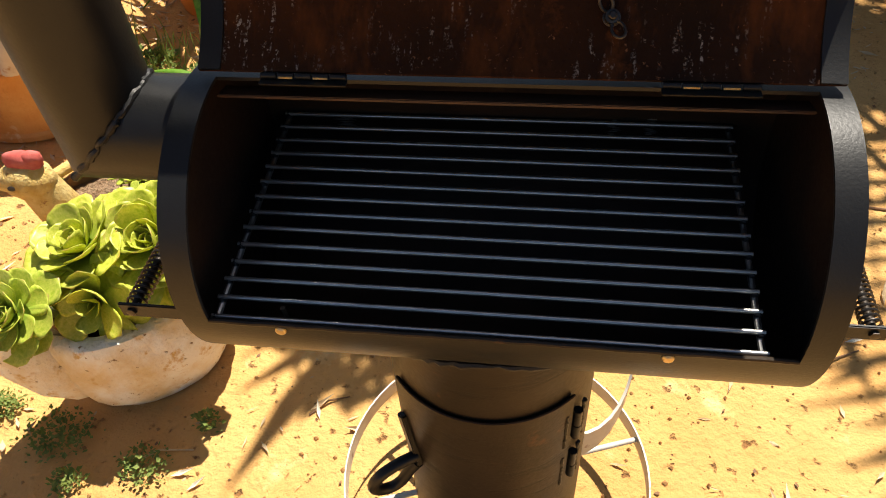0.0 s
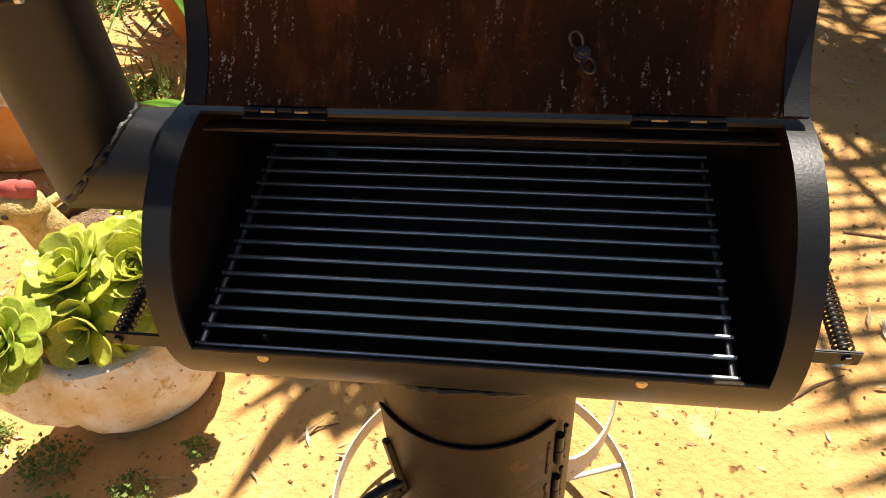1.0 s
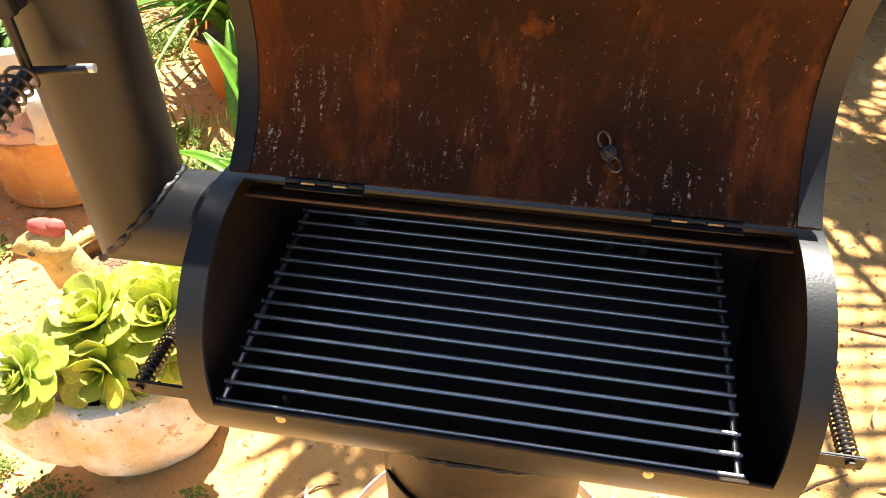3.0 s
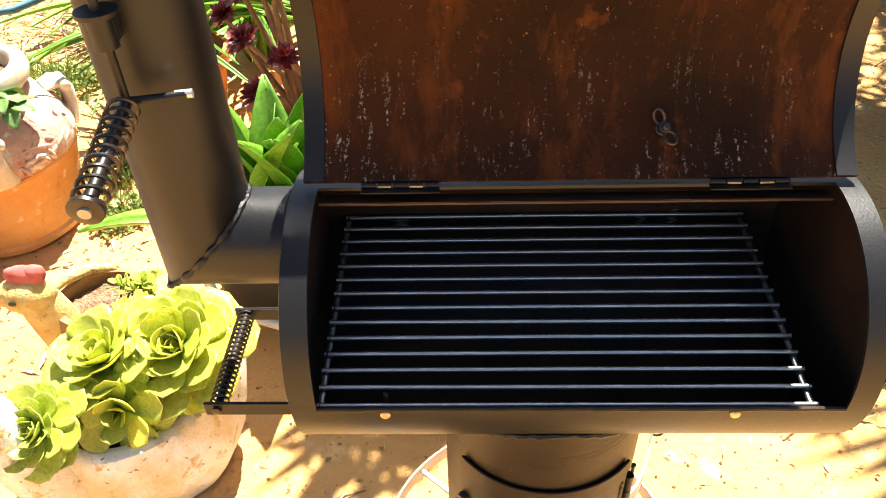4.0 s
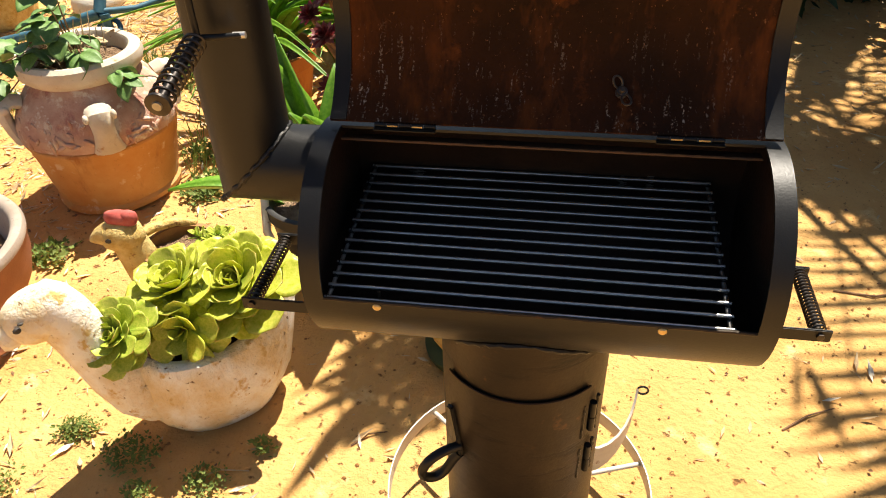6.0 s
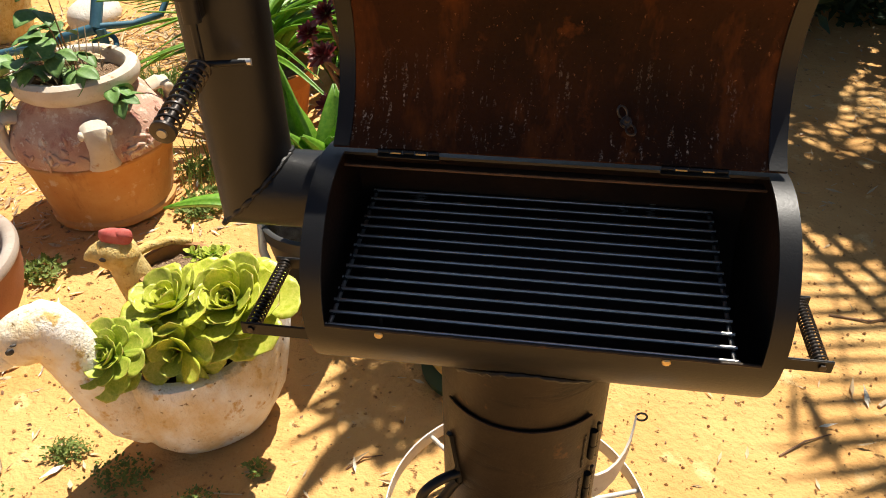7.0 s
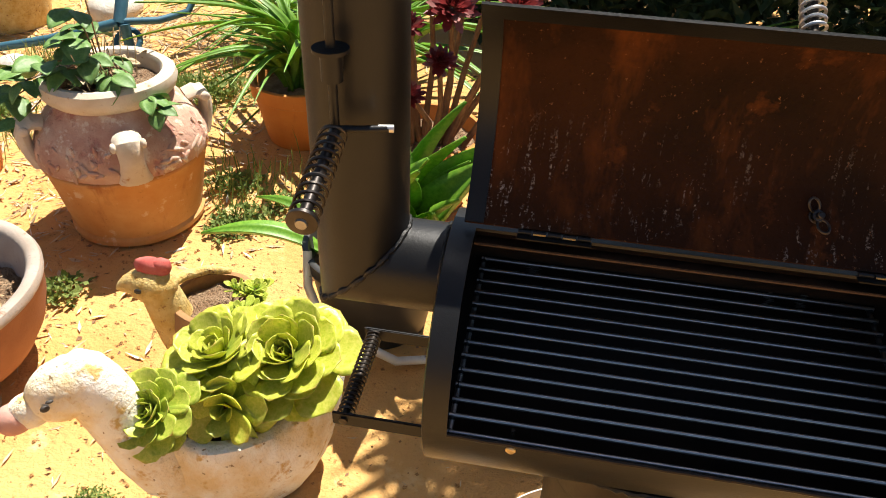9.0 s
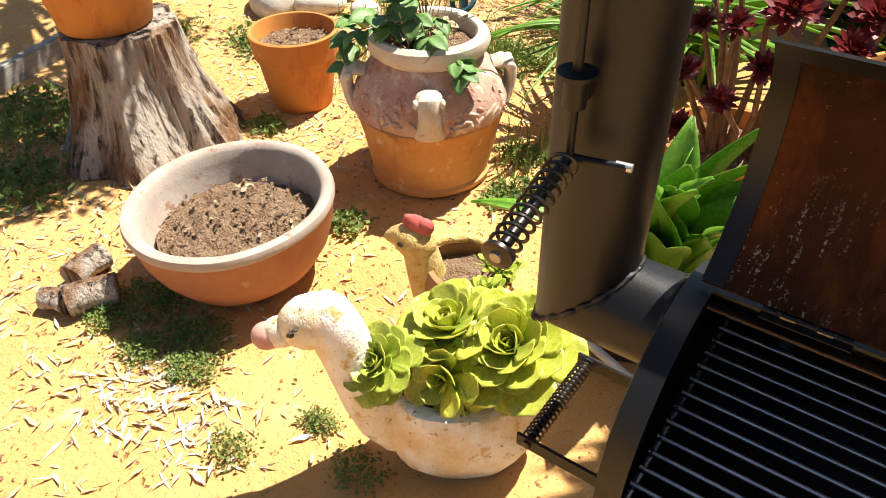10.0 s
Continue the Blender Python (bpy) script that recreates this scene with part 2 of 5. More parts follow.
def lid_material():
    """Oily rust with orange bloom and pale dribbles that run down from the middle."""
    m = mat("rusty_lid_inside", (0.014, 0.006, 0.003, 1), (0.045, 0.015, 0.005, 1), 0.55, 0.1, 4, 170, 0.45, 0.0015, (0.090, 0.028, 0.007, 1), 0.60, rough2=0.85)
    n, l = m.node_tree.nodes, m.node_tree.links
    b = n["Principled BSDF"]
    old = b.inputs["Base Color"].links[0].from_socket
    tc = n.new("ShaderNodeTexCoord")

    def layer(scale, stretch, lo, hi, det=5):
        mp = n.new("ShaderNodeMapping")
        mp.inputs["Scale"].default_value = stretch
        l.new(tc.outputs["Object"], mp.inputs[0])
        t = n.new("ShaderNodeTexNoise")
        t.inputs["Scale"].default_value, t.inputs["Detail"].default_value, t.inputs["Roughness"].default_value = scale, det, 0.7
        l.new(mp.outputs[0], t.inputs["Vector"])
        r = n.new("ShaderNodeMapRange")
        r.inputs["From Min"].default_value, r.inputs["From Max"].default_value = lo, hi
        l.new(t.outputs[0], r.inputs["Value"])
        return r.outputs[0]

    def times(a, c):
        k = n.new("ShaderNodeMath")
        k.operation = "MULTIPLY"
        l.new(a, k.inputs[0]), l.new(c, k.inputs[1])
        return k.outputs[0]

    def over(f, a, c):
        x = n.new("ShaderNodeMix")
        x.data_type = "RGBA"
        l.new(f, x.inputs[0]), l.new(a, x.inputs[6])
        x.inputs[7].default_value = c
        return x.outputs[2]

    col = over(layer(9, (1, 0.5, 0.35), 0.52, 0.70), old, (0.105, 0.032, 0.007, 1))
    sep = n.new("ShaderNodeSeparateXYZ")
    l.new(tc.outputs["Object"], sep.inputs[0])
    low = n.new("ShaderNodeMapRange")
    low.inputs["From Min"].default_value, low.inputs["From Max"].default_value = 1.245, 1.16
    l.new(sep.outputs[2], low.inputs["Value"])
    drip = times(times(layer(40, (3.8, 1, 0.05), 0.57, 0.64, 1), layer(230, (1, 1, 0.8), 0.52, 0.60)), layer(7, (1, 1, 0.8), 0.46, 0.60, 2))
    col = over(times(drip, low.outputs[0]), col, (0.30, 0.27, 0.24, 1))
    b.inputs["Specular IOR Level"].default_value = 0.12
    fleck = layer(150, (1, 1, 0.7), 0.64, 0.70)
    col = over(fleck, col, (0.20, 0.10, 0.05, 1))
    l.new(col, b.inputs["Base Color"])
    return m


M_lid = lid_material()
M_black.node_tree.nodes["Principled BSDF"].inputs["Specular IOR Level"].default_value = 0.34
M_steel.node_tree.nodes["Principled BSDF"].inputs["Specular IOR Level"].default_value = 0.3
M_soot.node_tree.nodes["Principled BSDF"].inputs["Specular IOR Level"].default_value = 0.25


def leaf_ends(m, heart, edge):
    """Greener towards the leaf's foot and a thin sunburnt edge at its tip; the leaf lies along x from 0 to 1."""
    n, l = m.node_tree.nodes, m.node_tree.links
    b = n["Principled BSDF"]
    col = b.inputs["Base Color"].links[0].from_socket
    tc = n.new("ShaderNodeTexCoord")
    sep = n.new("ShaderNodeSeparateXYZ")
    l.new(tc.outputs["Object"], sep.inputs[0])
    for lo, hi, k, tone in ((0.55, 0.05, 0.7, heart), (0.94, 1.0, 0.6, edge)):
        r = n.new("ShaderNodeMapRange")
        r.inputs["From Min"].default_value, r.inputs["From Max"].default_value, r.inputs["To Max"].default_value = lo, hi, k
        l.new(sep.outputs[0], r.inputs["Value"])
        x = n.new("ShaderNodeMix")
        x.data_type = "RGBA"
        l.new(r.outputs[0], x.inputs[0]), l.new(col, x.inputs[6])
        x.inputs[7].default_value = tone
        col = x.outputs[2]
    l.new(col, b.inputs["Base Color"])


leaf_ends(M_aeon, (0.16, 0.36, 0.03, 1), (0.62, 0.30, 0.12, 1))
leaf_ends(M_aeonpale, (0.14, 0.34, 0.04, 1), (0.60, 0.28, 0.14, 1))
M_palm = mat("palm_leaf", (0.05, 0.10, 0.025, 1), (0.09, 0.15, 0.04, 1), 0.5, 0, 9, 120, 0.2, 0.001)
M_hedge = mat("dark_shrub_leaf", (0.025, 0.05, 0.016, 1), (0.05, 0.085, 0.025, 1), 0.6, 0, 5, 120, 0.2, 0.001, trans=0.15)
M_eye = mat("dark_eye_paint", (0.03, 0.025, 0.02, 1), (0.06, 0.05, 0.04, 1), 0.6, 0, 30, 120, 0.1, 0.001)


# ---- mesh helpers ----
def thing(name, at, label, category, group="", rz=0.0, kind=""):
    e = new(name)
    e.empty_display_size = 0.05
    e.matrix_world = pose(at[0], at[1], at[2], 0, 0, rz)
    return tagged(e, label, category, group, kind)


def part(name, bm, material, parent=None, label="", smooth=True):
    me = bpy.data.meshes.new(name)
    bm.normal_update()
    bm.to_mesh(me)
    bm.free()
    if smooth:
        for p in me.polygons:
            p.use_smooth = True
    for m in (material if isinstance(material, (list, tuple)) else [material]):
        me.materials.append(m)
    ob = new(name, me)
    if parent is not None:
        ob.parent = parent
    if smooth:
        me.set_sharp_from_angle(angle=radians(38))
    return tagged(ob, label)


def lathe(bm, profile, seg=48, centre=(0, 0, 0), wob=0.0, seed=0.0, mi=0, top=True, bottom=True):
    """Revolve (r, z) points round z; profile goes on round an inner side where the thing is hollow."""
    rows = []
    cx, cy, cz = centre
    for r, z in profile:
        ring = []
        for i in range(seg):
            a = 2 * math.pi * i / seg
            k = 1 + wob * noise.noise((math.cos(a) * 1.7 + seed, math.sin(a) * 1.7, z * 6 + seed))
            ring.append(bm.verts.new((cx + r * k * math.cos(a), cy + r * k * math.sin(a), cz + z)))
        rows.append(ring)
    for p, q in zip(rows, rows[1:]):
        for i in range(seg):
            j = (i + 1) % seg
            bm.faces.new((p[i], p[j], q[j], q[i])).material_index = mi
    for ring, flip in ([(rows[0], True)] if bottom else []) + ([(rows[-1], False)] if top else []):
        f = bm.faces.new(ring[::-1] if flip else ring)
        f.material_index = mi
    return rows


def tube(bm, pts, r, seg=8, caps=True, mi=0):
    """Sweep a circle along points; r is one radius or one for each point."""
    pts = [Vector(p) for p in pts]
    rs = r if isinstance(r, (list, tuple)) else [r] * len(pts)
    rows = []
    d0 = (pts[1] - pts[0]).normalized()
    u = d0.orthogonal().normalized()
    for i, p in enumerate(pts):
        d = (pts[min(i + 1, len(pts) - 1)] - pts[max(i - 1, 0)]).normalized()
        u = (u - d * u.dot(d)).normalized()
        v = d.cross(u)
        rows.append([bm.verts.new(p + (u * math.cos(2 * math.pi * k / seg) + v * math.sin(2 * math.pi * k / seg)) * rs[i]) for k in range(seg)])
    for p, q in zip(rows, rows[1:]):
        for i in range(seg):
            j = (i + 1) % seg
            bm.faces.new((p[i], p[j], q[j], q[i])).material_index = mi
    if caps:
        bm.faces.new(rows[0][::-1]).material_index = mi
        bm.faces.new(rows[-1]).material_index = mi
    return rows


def block(bm, size, m=None, bevel=0.0, seg=2):
    m = m or Matrix()
    r = bmesh.ops.create_cube(bm, size=1.0)
    for v in r["verts"]:
        v.co = Vector((v.co.x * size[0], v.co.y * size[1], v.co.z * size[2]))
    if bevel:
        es = list({e for v in r["verts"] for e in v.link_edges})
        g = bmesh.ops.bevel(bm, geom=es, offset=bevel, segments=seg, affect="EDGES")
        vs = list({v for f in g["faces"] for v in f.verts} | {v for v in r["verts"] if v.is_valid})
    else:
        vs = r["verts"]
    bmesh.ops.transform(bm, matrix=m, verts=vs)


def coil(p0, p1, radius, turns, wire, bm, steps=12):
    p0, p1 = Vector(p0), Vector(p1)
    d = p1 - p0
    u = d.normalized().orthogonal().normalized()
    v = d.normalized().cross(u)
    n = int(turns * steps)
    tube(bm, [p0 + d * (i / n) + (u * math.cos(2 * math.pi * i / steps) + v * math.sin(2 * math.pi * i / steps)) * radius for i in range(n + 1)], wire, 6)


def BM():
    return bmesh.new()


rnd = random.Random(7)


# ---- ground ----
def ground_height(x, y):
    d = math.hypot(x, y)
    k = min(1.0, max(0.0, (9 - d) / 6))
    return k * (0.010 * noise.noise((x * 1.3, y * 1.3, 0.3)) + 0.004 * noise.noise((x * 6, y * 6, 1.7))) - 0.004


bm = BM()
xs = [-60, -30, -15, -9, -7] + [-5.5 + 0.06 * i for i in range(150)] + [5, 7, 10, 20, 60]
ys = [-60, -20, -8, -4, -2.4] + [-1.6 + 0.06 * i for i in range(130)] + [7.5, 9, 12, 20, 40, 80]
grid = [[bm.verts.new((x, y, ground_height(x, y))) for x in xs] for y in ys]
for r0, r1 in zip(grid, grid[1:]):
    for i in range(len(xs) - 1):
        bm.faces.new((r0[i], r0[i + 1], r1[i + 1], r1[i]))
ground = part("ground", bm, M_sand)
tagged(ground, "bare orange sandy garden soil with fine litter", "ground", kind="structure")

# ---- barrel grill ----
YC, ZC, R, XL, XR, OL, OR = -0.010, 0.909, 0.188, -0.345, 0.372, -0.312, 0.342
A_HINGE, A_LIP = 0.05, -1.65
grill = thing("barrel_grill", (0, 0, 0), "matt black steel barrel smoker grill, lid open, on a round pedestal", "barbecue")


def thicken(ob, thickness, offset, inner=0):
    """Plate thickness, with crisp edges."""
    m = ob.modifiers.new("thick", "SOLIDIFY")
    m.thickness, m.offset, m.material_offset = thickness, offset, inner
    e = ob.modifiers.new("edges", "EDGE_SPLIT")
    e.split_angle = radians(35)


def on_drum(x, a, r=R):
    return Vector((x, YC + r * math.sin(a), ZC + r * math.cos(a)))


# drum shell: bands at both ends run all round, the middle is open from lip to hinge
bm = BM()
angs = [A_HINGE + (2 * math.pi + A_LIP - A_HINGE) * i / 56 for i in range(57)] + [A_LIP + (A_HINGE - A_LIP) * i / 22 for i in range(1, 22)]
xcols = [XL, OL] + [OL + (OR - OL) * i / 12 for i in range(1, 12)] + [OR, XR]
vs = [[bm.verts.new(on_drum(x, a)) for a in angs] for x in xcols]
n = len(angs)
for i in range(len(xcols) - 1):
    for j in range(n):
        if j >= 56 and 0 < i < len(xcols) - 2:
            continue
        k = (j + 1) % n
        bm.faces.new((vs[i][j], vs[i][k], vs[i + 1][k], vs[i + 1][j]))
bm.normal_update()
for f in bm.faces:
    c = f.calc_center_median() - Vector((0, YC, ZC))
    if f.normal.dot(Vector((0, c.y, c.z))) < 0:
        f.normal_flip()
drum = part("drum", bm, [M_black, M_soot], grill)
thicken(drum, 0.0045, -1, 1)
for x, s in ((XL, -1), (XR, 1)):
    bm = BM()
    prof = [(0.0, 0.0), (R - 0.03, 0.0), (R - 0.008, 0.001), (R - 0.0005, 0.004), (R - 0.0005, 0.007), (R - 0.02, 0.008), (0.0, 0.008)]
    lathe(bm, prof[1:-1], 72)
    bmesh.ops.transform(bm, matrix=Matrix.Translation((x - s * -0.0035, YC, ZC)) @ pose(0, 0, 0, 0, -90 * s, 0), verts=bm.verts)
    bm.normal_update()
    for f in bm.faces:
        f.material_index = 1 if (f.calc_center_median().x - x) * s < 0.0005 and abs(f.normal.x) > 0.5 else 0
    part("end_plate", bm, [M_black, M_soot], grill)
# rolled reinforcing bar along the lip, and a sooty strip under the hinge
bm = BM()
tube(bm, [on_drum(OL + (OR - OL) * i / 40, A_LIP, R - 0.002) + Vector((0, 0, 0.0006 * math.sin(i * 1.7))) for i in range(41)], 0.0032, 8)
part("front_lip", bm, M_steel, grill)
bm = BM()
block(bm, (OR - OL, 0.028, 0.004), Matrix.Translation(((OL + OR) / 2, YC + 0.012, ZC + R - 0.022)) @ pose(0, 0, 0, -12, 0, 0), 0.001)
part("rear_strip", bm, M_rust, grill)
# pale scuffs on the sooty back wall
for x0, a0, wide in ((-0.226, 1.52, 1.0), (0.158, 1.50, 0.45), (0.208, 1.48, 0.6)):
    bm = BM()
    q = random.Random(int(wide * 100))
    for k in range(9):
        a = a0 + 0.018 * k + q.uniform(-0.004, 0.004)
        xc, w = x0 + q.uniform(-0.004, 0.004), 0.017 * wide * q.uniform(0.5, 1.1)
        v = [bm.verts.new(on_drum(xc + dx, a + da, R - 0.0055)) for dx, da in ((-w, 0), (-w * 0.3, -0.006), (w * 0.9, -0.003), (w, 0.004), (0, 0.008))]
        bm.faces.new(v)
    o = part("scuff", bm, M_zinc, drum, "pale scraped patch on the sooty wall")
    thicken(o, 0.0006, 0)
# heads of screws on the front
for x in (-0.226, 0.209):
    bm = BM()
    lathe(bm, [(0.0005, 0.003), (0.005, 0.0026), (0.0068, 0.0008), (0.007, -0.001)][::-1], 14)
    bmesh.ops.transform(bm, matrix=Matrix.Translation(on_drum(x, -1.69, R + 0.001)) @ pose(0, 0, 0, 97, 0, 0), verts=bm.verts)
    part("screw", bm, M_brass, grill, "worn brassy screw head")

# lid, turned back about the hinge line
OPEN = radians(147)
HY, HZ = -0.004, ZC + R + 0.006


def on_lid(x, s, lift=0.0):
    """s from 0 at the hinge to 1 at the free edge; lift along the inner side."""
    a = A_HINGE + (A_LIP - A_HINGE) * s
    p = on_drum(x, a, R + 0.004 - lift) - Vector((0, HY, HZ))
    c, si = math.cos(-OPEN), math.sin(-OPEN)
    return Vector((x, HY + p.y * c - p.z * si, HZ + p.y * si + p.z * c))


def lid_sheet(x0, x1, s0, s1, lift, nx=8, ns=24):
    b = BM()
    g = [[b.verts.new(on_lid(x0 + (x1 - x0) * i / nx, s0 + (s1 - s0) * j / ns, lift)) for j in range(ns + 1)] for i in range(nx + 1)]
    for i in range(nx):
        for j in range(ns):
            b.faces.new((g[i][j], g[i][j + 1], g[i + 1][j + 1], g[i + 1][j]))
    bmesh.ops.recalc_face_normals(b, faces=b.faces)
    return b


LX0, LX1 = -0.328, 0.364
lid = part("lid", lid_sheet(LX0, LX1, 0.02, 1.0, 0.0, 24, 32), [M_lid], grill, "curved lid, rusty brown inside with pale streaks")
thicken(lid, 0.004, 0)
for x0, x1 in ((LX0, LX0 + 0.026), (LX1 - 0.026, LX1)):
    o = part("side_strip", lid_sheet(x0, x1, 0.02, 1.0, 0.0035, 2), [M_black], lid, "black painted sealing strip")
    thicken(o, 0.003, 0)
o = part("edge_strip", lid_sheet(LX0, LX1, 0.955, 1.04, 0.0045, 8, 4), [M_black], lid, "black steel strip along the free edge")
thicken(o, 0.004, 0)
for cx in (-0.205, 0.232):
    bm = BM()
    for k in range(5):
        x0 = cx - 0.05 + 0.02 * k
        tube(bm, [(x0 + 0.001, HY - 0.003, HZ + 0.0015), (x0 + 0.019, HY - 0.003, HZ + 0.0015)], 0.0036, 10)
    block(bm, (0.1, 0.012, 0.0016), Matrix.Translation((cx, HY - 0.009, HZ - 0.0025)), 0.0004)
    part("hinge", bm, M_black, grill, "black butt hinge with worn knuckles")
    for k in (1, 3):
        bm = BM()
        block(bm, (0.017, 0.002, 0.0025), Matrix.Translation((cx - 0.04 + 0.02 * k, HY - 0.0065, HZ + 0.0015)), 0.0004)
        part("worn_spot", bm, M_brass, grill, "knuckle rubbed to bare brass")
# wing nut inside the lid
wing = on_lid(0.127, 0.222, 0.003)
nrm = (on_lid(0.127, 0.222, 0.02) - wing).normalized()
wm = Matrix.Translation(wing) @ nrm.to_track_quat("Z", "Y").to_matrix().to_4x4() @ pose(0, 0, 0, 0, 0, 118)
bm = BM()
lathe(bm, [(0.0085, 0.0), (0.0085, 0.002), (0.0075, 0.0025), (0.0065, 0.009), (0.004, 0.0095), (0.004, 0.018), (0.003, 0.019)], 16)
for s in (-1, 1):
    tube(bm, [(s * (0.0135 - 0.0082 * math.cos(a)), 0.0058 * math.sin(a), 0.006 + 0.003 * (1 - math.cos(a))) for a in [0.45 + 5.38 * i / 22 for i in range(23)]], 0.0016, 8)
bmesh.ops.transform(bm, matrix=wm @ Matrix.Scale(1.12, 4), verts=bm.verts)
part("wing_nut", bm, M_spring, lid, "dull steel wing nut on its bolt")
# lid handle behind the free edge: one rod with a sprung grip and a flat end washer
foot = on_lid(0.06, 0.93, -0.003)
out = (on_lid(0.06, 0.93, -0.06) - on_lid(0.06, 0.93, 0)).normalized()
bm = BM()
tube(bm, [foot, foot + out * 0.05, foot + out * 0.142], 0.0062, 12)
tube(bm, [foot + out * 0.137, foot + out * 0.138, foot + out * 0.142, foot + out * 0.143], [0.014, 0.016, 0.016, 0.014], 20)
lh = part("lid_handle", bm, M_steel, lid, "steel rod handle with an end washer")
bm = BM()
coil(foot + out * 0.012, foot + out * 0.136, 0.0140, 10.5, 0.0022, bm, 16)
part("spring_grip", bm, M_bright, lh, "bright coil spring grip")

# side handles
for s, xe, x_in, zc, y0, y1 in ((-1, -0.487, XL - 0.004, 0.795, -0.115, 0.076), (1, 0.496, XR + 0.004, 0.775, -0.056, 0.112)):
    h = tagged(part("side_handle", BM(), M_steel, grill), "flat bar handle with coil spring grip")
    for y in (y0, y1):
        bm = BM()
        block(bm, (abs(xe - x_in) + 0.012, 0.005, 0.026), Matrix.Translation(((xe + x_in) / 2 + s * 0.006, y, zc)), 0.0015)
        part("arm", bm, M_black, h)
        bm = BM()
        lathe(bm, [(0.007, 0.0), (0.007, 0.004), (0.004, 0.005)], 6)
        bmesh.ops.transform(bm, matrix=Matrix.Translation((xe - s * 0.006, y - (0.0025 if y < 0 else -0.0025), zc)) @ pose(0, 0, 0, 90 if y < 0 else -90, 0, 0), verts=bm.verts)
        part("bolt", bm, M_spring, h)
    bm = BM()
    tube(bm, [(xe - s * 0.006, y0 + 0.002, zc), (xe - s * 0.006, y1 - 0.002, zc)], 0.006, 10)
    part("rod", bm, M_steel, h)
    bm = BM()
    coil((xe - s * 0.006, y0 + 0.005, zc), (xe - s * 0.006, y1 - 0.005, zc), 0.0125, 19, 0.0019, bm)
    part("spring_grip", bm, M_spring, h, "dark coil spring")

# flue: a short duct out of the end plate, a mitred elbow and the chimney
CX, CY, DZ, RF = -0.473, 0.003, 1.018, 0.066


def cut_pipe(axis, n=64):
    """One leg of the mitred elbow."""
    b = BM()
    rows = [[], []]
    for i in range(n):
        a = 2 * math.pi * i / n
        u, v = RF * math.cos(a), RF * math.sin(a)
        if axis == "x":
            rows[0].append(b.verts.new((XL - 0.0055, CY + u, DZ + v)))
            rows[1].append(b.verts.new((CX + v, CY + u, DZ + v)))
        else:
            rows[0].append(b.verts.new((CX + u, CY + v, DZ + u)))
            rows[1].append(b.verts.new((CX + u, CY + v, 2.15)))
    for i in range(n):
        j = (i + 1) % n
        b.faces.new((rows[0][i], rows[0][j], rows[1][j], rows[1][i]))
    bmesh.ops.recalc_face_normals(b, faces=b.faces)
    return b


for nm, axis in (("duct", "x"), ("chimney", "z")):
    o = part(nm, cut_pipe(axis), M_black, grill)
    thicken(o, 0.003, -1)
    if nm == "chimney":
        chimney = o


def bead(points, r, name, parent):
    b = BM()
    q = [Vector(p) + Vector((rnd.uniform(-1, 1), rnd.uniform(-1, 1), rnd.uniform(-1, 1))) * r * 0.35 for p in points]
    tube(b, q, [r * rnd.uniform(0.6, 1.35) for _ in q], 7)
    return part(name, b, M_weld, parent, "lumpy weld bead")


bead([(CX + RF * 1.01 * math.cos(t), CY + RF * 1.01 * math.sin(t), DZ + RF * 1.01 * math.cos(t)) for t in [2 * math.pi * i / 90 for i in range(91)]], 0.0042, "weld", chimney)
bead([(XL - 0.006, CY + RF * math.cos(t), DZ + RF * math.sin(t)) for t in [2 * math.pi * i / 70 for i in range(71)]], 0.003, "weld", chimney)
# damper linkage on the chimney
RX, RY = -0.474, -0.094
bm = BM()
tube(bm, [(RX, RY, 1.275), (RX, RY, 1.4), (RX, RY, 1.95)], 0.0055, 10)
rod = part("damper_rod", bm, M_black, chimney)
bm = BM()
tube(bm, [(RX, RY, 1.335), (RX, RY, 1.368), (RX, RY, 1.3685), (RX, RY, 1.373)], [0.0125, 0.0125, 0.021, 0.021], 18)
block(bm, (0.012, 0.03, 0.03), Matrix.Translation((RX, RY + 0.015, 1.348)), 0.002)
part("guide_bush", bm, M_black, chimney)
bm = BM()
tube(bm, [(RX, RY, 1.275), (RX + 0.03, RY + 0.006, 1.275), (-0.410, RY + 0.015, 1.2755)], 0.0048, 10)
pin = part("cross_pin", bm, M_black, chimney)
bm = BM()
tube(bm, [(-0.4255, RY + 0.0125, 1.2753), (-0.408, RY + 0.0152, 1.2756)], 0.0051, 10)
part("bare_tip", bm, M_bright, pin, "tip ground to bare metal")
P0, P1 = Vector((RX, RY, 1.275)), Vector((-0.463, -0.255, 1.250))
bm = BM()
d = (P1 - P0)
tube(bm, [P0, P0 + d * 0.3, P0 + d * 0.945, P0 + d * 0.946, P0 + d * 0.952, P0 + d * 0.978, P0 + d * 0.984], [0.0068, 0.0068, 0.0068, 0.0150, 0.0168, 0.0168, 0.0150], 24)
dh = part("damper_handle", bm, M_spring, chimney, "dark steel handle with a flat end washer")
bm = BM()
tube(bm, [P0 + d * 0.983, P0 + d * 1.0], [0.0068, 0.0062], 14)
part("bolt_end", bm, M_zinc, dh, "pale worn bolt end")
bm = BM()
coil(P0 + d * 0.04, P0 + d * 0.945, 0.0150, 10.5, 0.0021, bm, 16)
part("spring_grip", bm, M_spring, dh, "dark coil spring")

